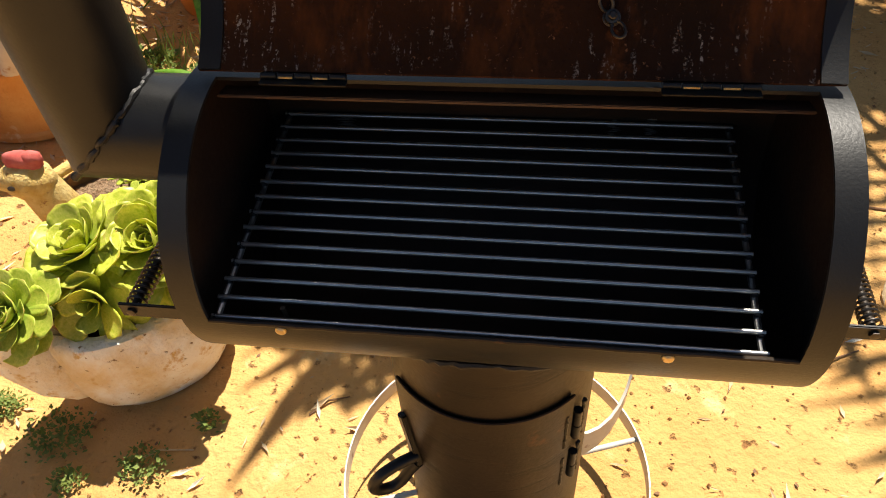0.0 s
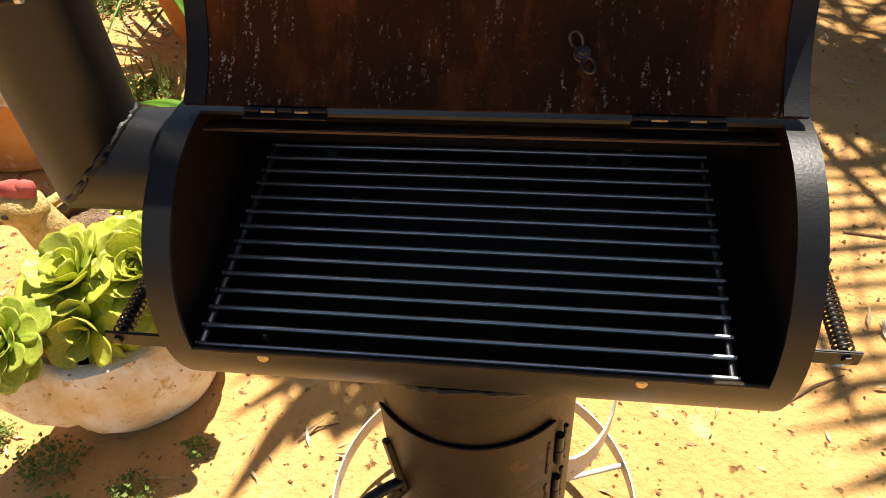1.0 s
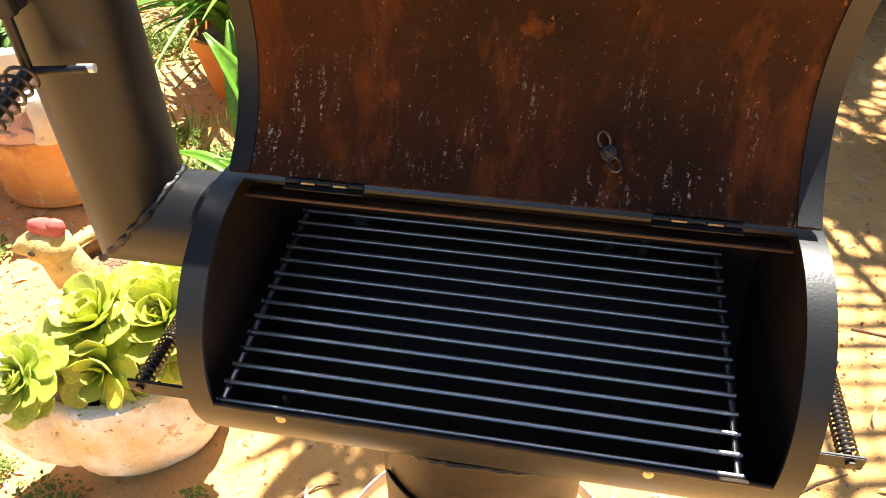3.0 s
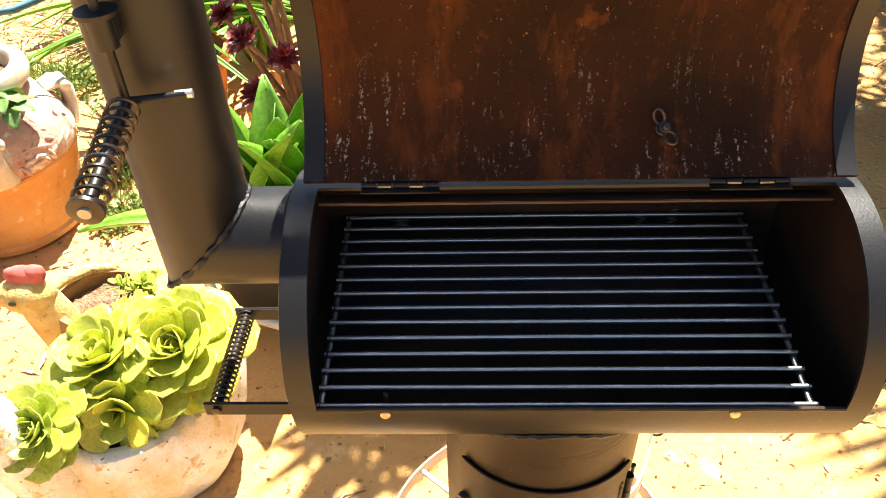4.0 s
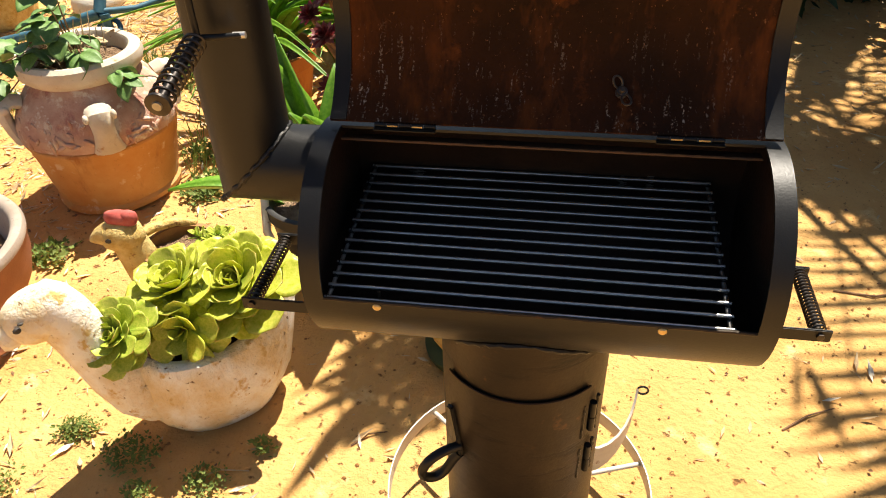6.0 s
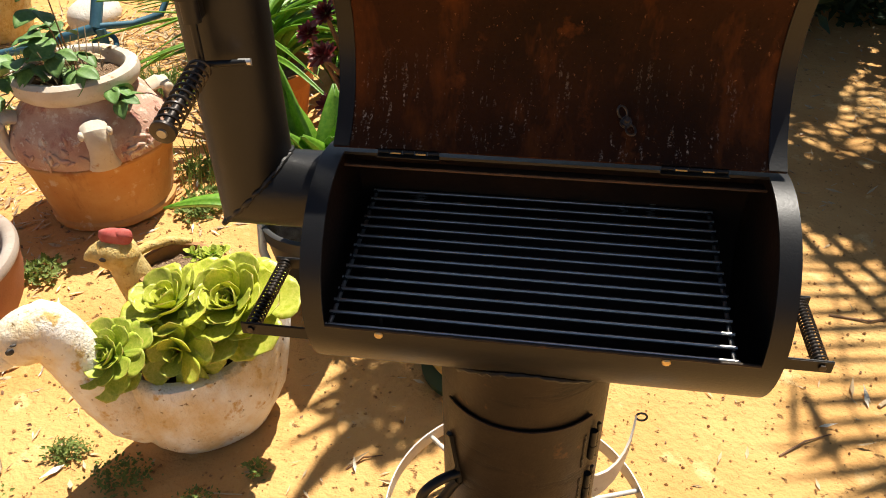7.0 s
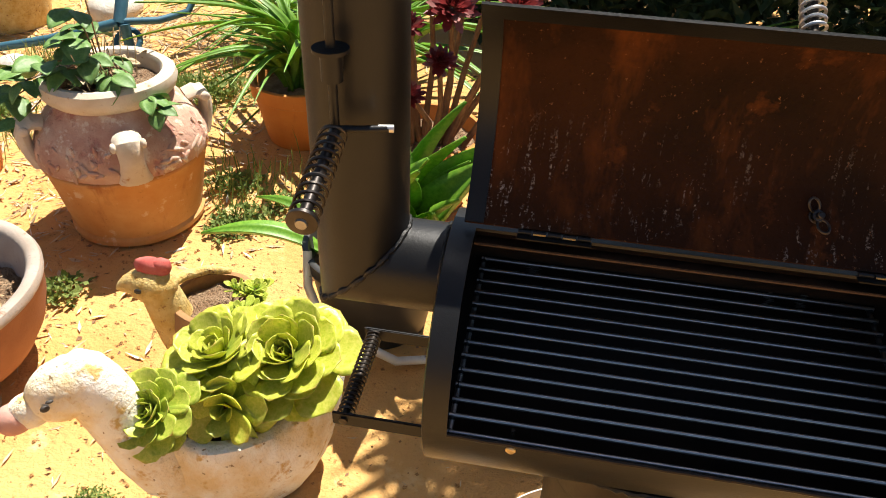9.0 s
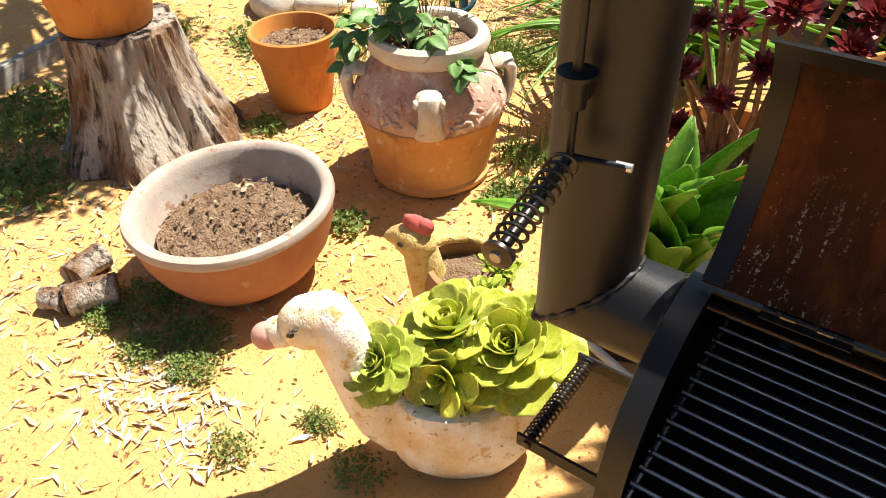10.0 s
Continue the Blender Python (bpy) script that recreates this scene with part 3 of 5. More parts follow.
# pedestal with its fire door
RP, ZB = 0.160, 0.160
bm = BM()
seg = 80
rows = []
for z in (ZB, ZB + 0.004, 0.34, 0.344, 0.55, 0.70):
    rows.append([bm.verts.new((RP * math.cos(2 * math.pi * i / seg), RP * math.sin(2 * math.pi * i / seg), z)) for i in range(seg)])
top = [bm.verts.new((RP * math.cos(2 * math.pi * i / seg), RP * math.sin(2 * math.pi * i / seg), ZC - math.sqrt(max(R * R - (RP * math.sin(2 * math.pi * i / seg) - YC) ** 2, 0)) + 0.004)) for i in range(seg)]
rows.append(top)
for p, q in zip(rows, rows[1:]):
    for i in range(seg):
        j = (i + 1) % seg
        bm.faces.new((p[i], p[j], q[j], q[i]))
bm.faces.new(rows[0][::-1])
pedestal = part("pedestal", bm, M_steel, grill, "smoke-stained steel pipe fire chamber")
bead([(v[0] * 1.01, v[1] * 1.01, v[2] - 0.004) for v in [(RP * math.cos(t), RP * math.sin(t), ZC - math.sqrt(R * R - (RP * math.sin(t) - YC) ** 2)) for t in [2 * math.pi * i / 110 for i in range(111)]]], 0.0045, "weld", pedestal)


def curved_plate(a0, a1, z0, z1, r, t, n=30):
    b = BM()
    g = []
    for rr in (r, r + t):
        g.append([[b.verts.new((rr * math.sin(a0 + (a1 - a0) * i / n), -rr * math.cos(a0 + (a1 - a0) * i / n), z)) for z in (z0, z1)] for i in range(n + 1)])
    for i in range(n):
        b.faces.new((g[1][i][0], g[1][i + 1][0], g[1][i + 1][1], g[1][i][1]))
        b.faces.new((g[0][i][1], g[0][i + 1][1], g[0][i + 1][0], g[0][i][0]))
        for k in (0, 1):
            b.faces.new((g[0][i][k], g[0][i + 1][k], g[1][i + 1][k], g[1][i][k]))
    for i in (0, n):
        b.faces.new((g[0][i][0], g[0][i][1], g[1][i][1], g[1][i][0]))
    bmesh.ops.recalc_face_normals(b, faces=b.faces)
    return b


door = part("fire_door", curved_plate(-0.92, 0.86, 0.345, 0.654, RP + 0.001, 0.005), M_steel, pedestal, "curved steel door plate")
# dark raised tube that draws the shade of the door's top gap
bm = BM()
tube(bm, [(math.sin(a) * (RP + 0.005), -math.cos(a) * (RP + 0.005), 0.656) for a in [-0.92 + 1.78 * i / 40 for i in range(41)]], 0.0022, 6)
part("shadow_gap", bm, M_soot, door, "dark strip for the shade along the door's top edge")
for z0 in (0.405, 0.53):
    bm = BM()
    a = 0.93
    p = Vector((math.sin(a) * (RP + 0.007), -math.cos(a) * (RP + 0.007), z0))
    tube(bm, [p, p + Vector((0, 0, 0.035))], 0.0075, 10)
    tube(bm, [p + Vector((0, 0, 0.037)), p + Vector((0, 0, 0.075))], 0.007, 10)
    part("door_hinge", bm, M_black, pedestal)
    for da in (-0.14, 0.1):
        bead([(math.sin(a + da) * (RP + 0.006), -math.cos(a + da) * (RP + 0.006), z0 - 0.01 + 0.09 * i / 16) for i in range(17)], 0.003, "weld", pedestal)
# latch: strap on the door and a bent loop handle
bm = BM()
a = -0.80
rad = Vector((math.sin(a), -math.cos(a), 0))
tan = Vector((math.cos(a), math.sin(a), 0))
p = rad * (RP + 0.010)
block(bm, (0.016, 0.010, 0.12), Matrix.Translation(p + Vector((0, 0, 0.505))) @ pose(0, 0, 0, 0, 0, math.degrees(a)) @ pose(0, 0, 0, 0, -14, 0), 0.002)
part("latch_strap", bm, M_black, door)
bm = BM()
q = p + Vector((0, 0, 0.47)) + tan * 0.012
loop = [q + rad * u + Vector((0, 0, w)) - tan * k for u, w, k in ((0, 0, 0), (0.03, 0.004, 0.004), (0.062, -0.006, 0.01), (0.078, -0.032, 0.016), (0.072, -0.062, 0.02), (0.05, -0.08, 0.018), (0.03, -0.07, 0.012), (0.012, -0.04, 0.006), (0.0, -0.022, 0.0))]
fine = []
for i in range(len(loop) - 1):
    a0, a1, a2, a3 = loop[max(i - 1, 0)], loop[i], loop[i + 1], loop[min(i + 2, len(loop) - 1)]
    for k in range(5):
        t = k / 5
        fine.append(0.5 * ((2 * a1) + (a2 - a0) * t + (2 * a0 - 5 * a1 + 4 * a2 - a3) * t * t + (3 * a1 - a0 - 3 * a2 + a3) * t ** 3))
tube(bm, fine + [loop[-1]], 0.0098, 12)
part("latch_handle", bm, M_black, door, "bent black loop handle")
# bracket with a ring at the side of the fire chamber
bm = BM()
pts = [(0.150, 0.03, 0.262), (0.172, 0.036, 0.262), (0.194, 0.048, 0.27), (0.214, 0.066, 0.283), (0.230, 0.088, 0.30), (0.241, 0.11, 0.32), (0.248, 0.13, 0.345), (0.252, 0.146, 0.372)]
g = []
for i, q in enumerate(pts):
    w = 0.088 - 0.0095 * i
    for off in (-0.002, 0.002):
        g.append([bm.verts.new((q[0] + off, q[1] - off, q[2] + dz)) for dz in (-w / 2, w / 2)])
for i in range(len(pts) - 1):
    for o in (0, 1):
        A, B = g[2 * i + o], g[2 * i + 2 + o]
        bm.faces.new((A[0], B[0], B[1], A[1]))
    for k in (0, 1):
        bm.faces.new((g[2 * i][k], g[2 * i + 1][k], g[2 * i + 3][k], g[2 * i + 2][k]))
bm.faces.new((g[0][0], g[1][0], g[1][1], g[0][1]))
bm.faces.new((g[-2][0], g[-1][0], g[-1][1], g[-2][1]))
bmesh.ops.recalc_face_normals(bm, faces=bm.faces)
br = part("side_bracket", bm, M_ring, pedestal, "curved pale steel bracket")
bm = BM()
tube(bm, [Vector((0.264 + 0.012 * math.sin(t), 0.149, 0.376 + 0.012 * math.cos(t))) for t in [2 * math.pi * i / 20 for i in range(21)]], 0.0025, 6)
part("eye_ring", bm, M_black, br)

# base: a hoop on spokes, with box feet
RB, ZR0, ZR1 = 0.301, 0.150, 0.190
bm = BM()
lathe(bm, [(RB - 0.003, ZR0), (RB, ZR0), (RB, ZR1), (RB - 0.003, ZR1), (RB - 0.003, ZR0)], 96)
bmesh.ops.delete(bm, geom=[f for f in bm.faces if len(f.verts) > 4], context="FACES_ONLY")
hoop = part("base_hoop", bm, M_ring, grill, "flat steel hoop, weathered off-white")
for k in range(6):
    a = radians(20 + 60 * k)
    bm = BM()
    tube(bm, [(0.02 * math.cos(a), 0.02 * math.sin(a), 0.172), ((RB - 0.003) * math.cos(a), (RB - 0.003) * math.sin(a), 0.172)], 0.006, 10)
    part("spoke", bm, M_ring, hoop, "thin steel spoke")
for a in (203, 337, 90):
    bm = BM()
    c = Vector((math.cos(radians(a)), math.sin(radians(a)), 0)) * (RB + 0.036)
    block(bm, (0.066, 0.066, 0.165), Matrix.Translation(c + Vector((0, 0, 0.0825))) @ pose(0, 0, 0, 0, 0, a + 8), 0.004)
    part("foot", bm, M_foot, hoop, "box section foot, pale blue paint")

# cooking grate
grate = thing("cooking_grate", (0, -0.183, 0.884), "steel rod cooking grate resting inside the open drum", "grate")
GX0, GX1, PITCH, NB = -0.311, 0.311, 0.0270, 14
grate.matrix_world = pose(0, -0.183, 0.884, 5.4)
for k in range(NB):
    bm = BM()
    y = PITCH * k
    tube(bm, [(GX0 - 0.004, y, 0.004 + rnd.uniform(-1, 1) * 0.0008), (0, y + rnd.uniform(-1, 1) * 0.0008, 0.004), (GX1 + 0.004, y, 0.004)], 0.0031, 10)
    part("bar", bm, M_bar, grate)
for x in (GX0, GX1):
    bm = BM()
    tube(bm, [(x, -0.006, -0.004), (x, PITCH * (NB - 1) + 0.006, -0.004)], 0.004, 8)
    sb = part("side_bar", bm, M_bar, grate)
    bm = BM()
    for k in range(NB):
        r = bmesh.ops.create_icosphere(bm, subdivisions=1, radius=0.0062)
        bmesh.ops.transform(bm, matrix=Matrix.Translation((x, PITCH * k, 0.001)), verts=r["verts"])
    tagged(part("weld_spot", bm, M_weld, sb, "row of weld spots"), kind="stuff")
bm = BM()
tube(bm, [(-0.226, 0.008, -0.03), (-0.226, 0.008, 0.018)], 0.003, 8)
part("stop_pin", bm, M_steel, grate)


# ---- planters and garden things ----
def hollow(r_out, wall, h, floor_z=0.03):
    """Outer and inner profile of a pot from outer (r, z) points."""
    inner = [(max(r - wall, 0.01), z) for r, z in reversed(r_out) if z > floor_z]
    return r_out + inner + [(max(inner[-1][0] - 0.01, 0.01), floor_z)]


def soil_disc(name, at, r, label, material=None, bulge=0.02, seed=1.0, rough=0.012):
    """A mound of soil, its top at the given height."""
    b = BM()
    n, m = 72, 22
    c = b.verts.new((0, 0, bulge))
    prev = None
    for k in range(1, m + 1):
        q = r * k / m
        ring = [b.verts.new((q * math.cos(2 * math.pi * i / n), q * math.sin(2 * math.pi * i / n),
                             bulge * (1 - (k / m) ** 2) + rough * noise.noise((q * 22 * math.cos(2 * math.pi * i / n) + seed, q * 22 * math.sin(2 * math.pi * i / n), seed)) + rough * 0.45 * noise.noise((q * 80 * math.cos(2 * math.pi * i / n) + seed, q * 80 * math.sin(2 * math.pi * i / n), seed)))) for i in range(n)]
        for i in range(n):
            j = (i + 1) % n
            b.faces.new((c, ring[i], ring[j]) if prev is None else (prev[i], ring[i], ring[j], prev[j]))
        prev = ring
    low = [b.verts.new((v.co.x * 0.97, v.co.y * 0.97, -0.03)) for v in prev]
    for i in range(n):
        j = (i + 1) % n
        b.faces.new((prev[i], low[i], low[j], prev[j]))
    b.faces.new(low[::-1])
    bmesh.ops.recalc_face_normals(b, faces=b.faces)
    o = part(name, b, material or M_soil)
    o.matrix_world = pose(*at)
    return tagged(o, label, "soil")


def ellipsoid(bm, c, r, m=None, sub=3, mi=0, lump=0.0):
    g = bmesh.ops.create_icosphere(bm, subdivisions=sub, radius=1.0)
    for v in g["verts"]:
        k = 1 + lump * noise.noise(v.co * 2.3 + Vector(c) * 9)
        v.co = Vector((v.co.x * r[0] * k, v.co.y * r[1] * k, v.co.z * r[2] * k))
        if m:
            v.co = m @ v.co
        v.co += Vector(c)
    for f in {f for v in g["verts"] for f in v.link_faces}:
        f.material_index = mi


DUCK = pose(-0.878, 0.290, 0.0, 0, 0, 40.5) @ Matrix.Diagonal((0.945, 0.89, 1.17, 1))


# duck planter: hollow boat-shaped body, neck, head and beak in one piece
def duck_planter():
    b = BM()
    n = 72

    def rim(a):
        x = math.cos(a)
        return 0.255 + 0.165 * max(0, x) ** 3.0 + 0.03 * max(0, -x) ** 3

    levels = [(0.60, 0.60, 0.0), (0.74, 0.74, 0.03), (0.93, 0.95, 0.22), (1.06, 1.10, 0.48), (1.10, 1.13, 0.66), (1.09, 1.11, 0.82), (1.07, 1.07, 0.93),
              (1.03, 1.02, 0.985), (0.96, 0.92, 1.01), (0.87, 0.80, 1.005), (0.81, 0.72, 0.96), (0.78, 0.68, 0.84), (0.77, 0.66, 0.74)]
    rows = []
    for ka, kb, t in levels:
        ring = []
        for i in range(n):
            a = 2 * math.pi * i / n
            x, y, z = 0.228 * ka * math.cos(a) + 0.012, 0.152 * kb * math.sin(a), rim(a) * t
            if math.cos(a) > 0:
                x += 0.035 * t * math.cos(a) ** 4
                y *= 1 - 0.18 * math.cos(a) ** 4 * t
            k = 0.006 * noise.noise((x * 9, y * 9, z * 9)) + 0.003 * noise.noise((x * 34, y * 34, z * 34))
            ring.append(b.verts.new((x + k * math.cos(a) * 2, y + k * math.sin(a) * 2, max(z + k, 0.0) if t else 0.0)))
        rows.append(ring)
    for p, q in zip(rows, rows[1:]):
        for i in range(n):
            j = (i + 1) % n
            b.faces.new((p[i], p[j], q[j], q[i]))
    b.faces.new(rows[0][::-1])
    b.faces.new(rows[-1])
    path = [(-0.110, 0, 0.115), (-0.155, 0, 0.150), (-0.200, 0, 0.195), (-0.240, 0, 0.255), (-0.268, 0, 0.315), (-0.288, 0, 0.370), (-0.305, 0, 0.418), (-0.325, 0, 0.458), (-0.340, 0, 0.490), (-0.347, 0, 0.504)]
    tube(b, path, [0.085, 0.104, 0.104, 0.088, 0.074, 0.069, 0.068, 0.064, 0.046, 0.015], 32)
    ellipsoid(b, (-0.355, 0, 0.447), (0.088, 0.064, 0.062), pose(0, 0, 0, 0, -8, 0).to_3x3(), lump=0.05)
    ellipsoid(b, (-0.436, 0, 0.425), (0.045, 0.038, 0.036), lump=0.05)
    ellipsoid(b, (-0.470, 0, 0.417), (0.040, 0.036, 0.030), mi=1, lump=0.05)
    for s in (-1, 1):
        ellipsoid(b, (-0.405, s * 0.056, 0.455), (0.010, 0.006, 0.007), sub=2, mi=2)
        ellipsoid(b, (-0.392, s * 0.0585, 0.469), (0.008, 0.005, 0.003), sub=2, mi=2)
    bmesh.ops.recalc_face_normals(b, faces=b.faces)
    o = part("duck_planter", b, [M_white, M_pink, M_eye])
    o.matrix_world = DUCK
    return tagged(o, "duck-shaped concrete planter with flaking white paint and pink beak", "planter")


duck = duck_planter()
s = soil_disc("dark_soil", (0, 0, 0), 1.0, "very dark soil inside the duck planter", M_dsoil, 0.012, 2.0, 0.02)
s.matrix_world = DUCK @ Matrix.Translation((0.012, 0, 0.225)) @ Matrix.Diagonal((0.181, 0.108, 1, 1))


# fleshy spoon leaf, along +x from its foot, upper side +z
def spoon_leaf():
    b = BM()
    n, m = 9, 6
    top, bot = [], []
    for i in range(n + 1):
        t = i / n
        w = 0.13 + 0.30 * math.sin(math.pi * min(1, t * 0.62 + 0.02)) ** 1.5
        if t > 0.70:
            w *= max(0, 1 - ((t - 0.70) / 0.30) ** 2.2) ** 0.62
        w = max(w, 0.012)
        tt, bb = [], []
        for j in range(m + 1):
            s = 2 * j / m - 1
            z = 0.16 * t * t + 0.16 * w * s * s * 1.3 - 0.03
            th = 0.026 * (1 - s * s) * (1 - 0.5 * t) + 0.006
            tt.append(b.verts.new((t, w * s, z + th)))
            bb.append(b.verts.new((t, w * s, z - th)))
        top.append(tt)
        bot.append(bb)
    for i in range(n):
        for j in range(m):
            b.faces.new((top[i][j], top[i + 1][j], top[i + 1][j + 1], top[i][j + 1]))
            b.faces.new((bot[i][j], bot[i][j + 1], bot[i + 1][j + 1], bot[i + 1][j]))
        for j in (0, m):
            b.faces.new((top[i][j], bot[i][j], bot[i + 1][j], top[i + 1][j]))
    for i in (0, n):
        for j in range(m):
            b.faces.new((top[i][j], top[i][j + 1], bot[i][j + 1], bot[i][j]))
    bmesh.ops.recalc_face_normals(b, faces=b.faces)
    return b


def leaf_mesh(name, b, material):
    me = bpy.data.meshes.new(name)
    b.to_mesh(me)
    b.free()
    for p in me.polygons:
        p.use_smooth = True
    me.materials.append(material)
    return me


SPOON = [leaf_mesh("leaf", spoon_leaf(), m) for m in (M_aeon, M_aeonpale)]


def rosette_poses(n, size, rr, open_=1.0, droop=0.0):
    """Golden-angle spiral from the heart (upright, small) to the skirt (flat, long)."""
    out = []
    for k in range(n):
        t = (k + 0.5) / n
        a = k * 2.39996 + rr.uniform(-0.12, 0.12)
        tilt = 86 - (82 + 22 * droop) * t ** 0.9 * open_ + rr.uniform(-9, 9)
        ln = size * (0.20 + 0.86 * t ** 0.75) * rr.uniform(0.88, 1.1)
        base = 0.03 * size + 0.10 * size * t
        out.append((pose(0, 0, 0.16 * size * (1 - t), 0, 0, math.degrees(a)) @ pose(base, 0, 0, 0, -tilt, 0) @ pose(0, 0, 0, rr.uniform(-10, 10), 0, rr.uniform(-8, 8)), ln * (1.0 if t > 0.25 else 0.9)))
    return out


def aeonium(at, way, size, n, foot, label, seed, mesh=0, droop=0.3, wide=1.0):
    rr = random.Random(seed)
    e = thing("aeonium", (foot[0], foot[1], foot[2]), label, "succulent", "succulents in the duck planter")
    inv = e.matrix_world.inverted()
    m0 = Matrix.Translation(at) @ Vector(way).to_track_quat("Z", "Y").to_matrix().to_4x4() @ pose(0, 0, 0, 0, 0, rr.uniform(0, 360))
    b = BM()
    f, t = Vector((0, 0, -0.02)), inv @ Vector(at)
    tube(b, [f, f.lerp(t, 0.5) + Vector((0.01, 0.01, 0.01)), t], [0.012, 0.011, 0.012], 8)
    part("stem", b, M_stem, e)
    for m, ln in rosette_poses(n, size, rr, 1.0, droop):
        o = new("leaf", SPOON[mesh])
        o.parent = e
        o.matrix_local = inv @ m0 @ m @ Matrix.Diagonal((ln, ln * 0.92 * wide, ln, 1))
    return e


aeonium((-0.762, 0.334, 0.432), (-0.02, -0.52, 0.85), 0.150, 48, (-0.76, 0.30, 0.28), "large lime green aeonium rosette in the duck planter", 3, 0, 1.2)
aeonium((-1.004, 0.136, 0.408), (-0.10, -0.60, 0.80), 0.098, 42, (-0.93, 0.17, 0.28), "small aeonium rosette with a tight green heart", 5, 1, 1.4)
aeonium((-0.918, 0.305, 0.430), (-0.22, -0.22, 0.94), 0.122, 36, (-0.86, 0.27, 0.28), "pale green aeonium rosette with upright leaves", 8, 0, 0.6)
aeonium((-0.872, 0.215, 0.372), (0.06, -0.80, 0.42), 0.112, 18, (-0.84, 0.23, 0.28), "drooping lime green aeonium rosette low in the planter", 11, 0, 1.5)


# hen planter
def hen_planter():
    b = BM()
    lathe(b, hollow([(0.075, 0.0), (0.095, 0.04), (0.115, 0.12), (0.118, 0.17), (0.112, 0.205), (0.108, 0.213), (0.103, 0.214)], 0.011, 0.214, 0.15), 40, wob=0.07, mi=3)
    tube(b, [(-0.080, -0.02, 0.06), (-0.095, -0.028, 0.13), (-0.108, -0.034, 0.19), (-0.118, -0.038, 0.24), (-0.125, -0.04, 0.285), (-0.130, -0.04, 0.31)], [0.055, 0.056, 0.052, 0.048, 0.044, 0.02], 22)
    ellipsoid(b, (-0.132, -0.042, 0.272), (0.062, 0.049, 0.044), lump=0.10)
    tube(b, [(-0.170, -0.046, 0.276), (-0.195, -0.05, 0.273), (-0.212, -0.053, 0.267), (-0.222, -0.054, 0.262)], [0.032, 0.022, 0.012, 0.003], 12)
    for s in (-1, 1):
        ellipsoid(b, (-0.150, -0.044 + s * 0.045, 0.282), (0.011, 0.005, 0.007), sub=1, mi=2)
    ellipsoid(b, (-0.122, -0.040, 0.318), (0.046, 0.022, 0.022), pose(0, 0, 0, 0, 8, 0).to_3x3(), mi=1, lump=0.15)
    ellipsoid(b, (-0.100, -0.040, 0.322), (0.026, 0.018, 0.018), mi=1, lump=0.15)
    ellipsoid(b, (0.110, 0.01, 0.175), (0.022, 0.022, 0.020), sub=2, mi=1, lump=0.15)
    tube(b, [(0.02, 0.105, 0.212), (-0.04, 0.098, 0.222), (-0.085, 0.05, 0.235), (-0.105, 0.0, 0.245)], [0.010, 0.012, 0.013, 0.012], 10)
    bmesh.ops.recalc_face_normals(b, faces=b.faces)
    o = part("hen_planter", b, [M_hen, M_comb, M_eye, M_henpot])
    o.matrix_world = pose(-1.125, 0.672, 0.0, 0, 0, 8) @ Matrix.Diagonal((1.10, 1.10, 1.28, 1))
    return tagged(o, "hen-shaped yellow clay planter with a red comb", "planter")


hen_planter()
soil_disc("dark_soil", (-1.125, 0.672, 0.232), 0.105, "dry dark soil inside the hen planter", M_soil, 0.008, 5.0)
sd = thing("sedum", (-1.075, 0.652, 0.238), "small pale sedum trailing over the hen planter's edge", "succulent")
rr = random.Random(4)
for k in range(13):
    b = BM()
    a = rr.uniform(-1.6, 1.9)
    q = rr.uniform(0.02, 0.06)
    f = Vector((math.cos(a) * q, math.sin(a) * q, 0))
    tp = f * 1.9 + Vector((0.02, -0.02, rr.uniform(0.03, 0.07)))
    tube(b, [f, f.lerp(tp, 0.6) + Vector((0, 0, 0.01)), tp], 0.003, 5)
    part("stem", b, M_stem, sd)
    for m, ln in rosette_poses(12, 0.042, rr):
        o = new("leaf", SPOON[1])
        o.parent = sd
        o.matrix_local = Matrix.Translation(tp) @ pose(0, 0, 0, rr.uniform(-20, 20), rr.uniform(-20, 20), 0) @ m @ Matrix.Diagonal((ln, ln * 0.7, ln, 1))

# urn with lug handles and a leafy relief on its shoulder
URN = (-1.79, 1.39)
urn = thing("garden_urn", (URN[0], URN[1], 0), "large limewashed terracotta urn with scrolled lug handles", "urn")
urn.matrix_world = pose(URN[0], URN[1], 0) @ Matrix.Diagonal((1.10, 1.10, 1.07, 1))
b = BM()
lathe(b, [(0.205, 0.0), (0.224, 0.008), (0.226, 0.026), (0.217, 0.036), (0.228, 0.09), (0.248, 0.19), (0.266, 0.268), (0.271, 0.274), (0.271, 0.283), (0.267, 0.287)], 72, wob=0.015)
part("lower_body", b, M_urn, urn)
b = BM()
lathe(b, [(0.268, 0.285), (0.276, 0.315), (0.272, 0.350), (0.254, 0.39), (0.226, 0.43), (0.192, 0.468), (0.168, 0.495)], 72, wob=0.03, seed=3)
part("shoulder", b, M_urnpink, urn, "pinkish shoulder with leafy relief")
b = BM()
lathe(b, [(0.160, 0.478), (0.184, 0.486), (0.204, 0.506), (0.211, 0.530), (0.206, 0.554), (0.190, 0.566), (0.170, 0.562), (0.158, 0.545), (0.154, 0.50), (0.152, 0.46)], 72, wob=0.03, seed=6)
part("rim", b, M_urnrim, urn, "thick rolled pale rim")
ANG0 = math.degrees(math.atan2(-0.676 - URN[1], -0.197 - URN[0])) - 1
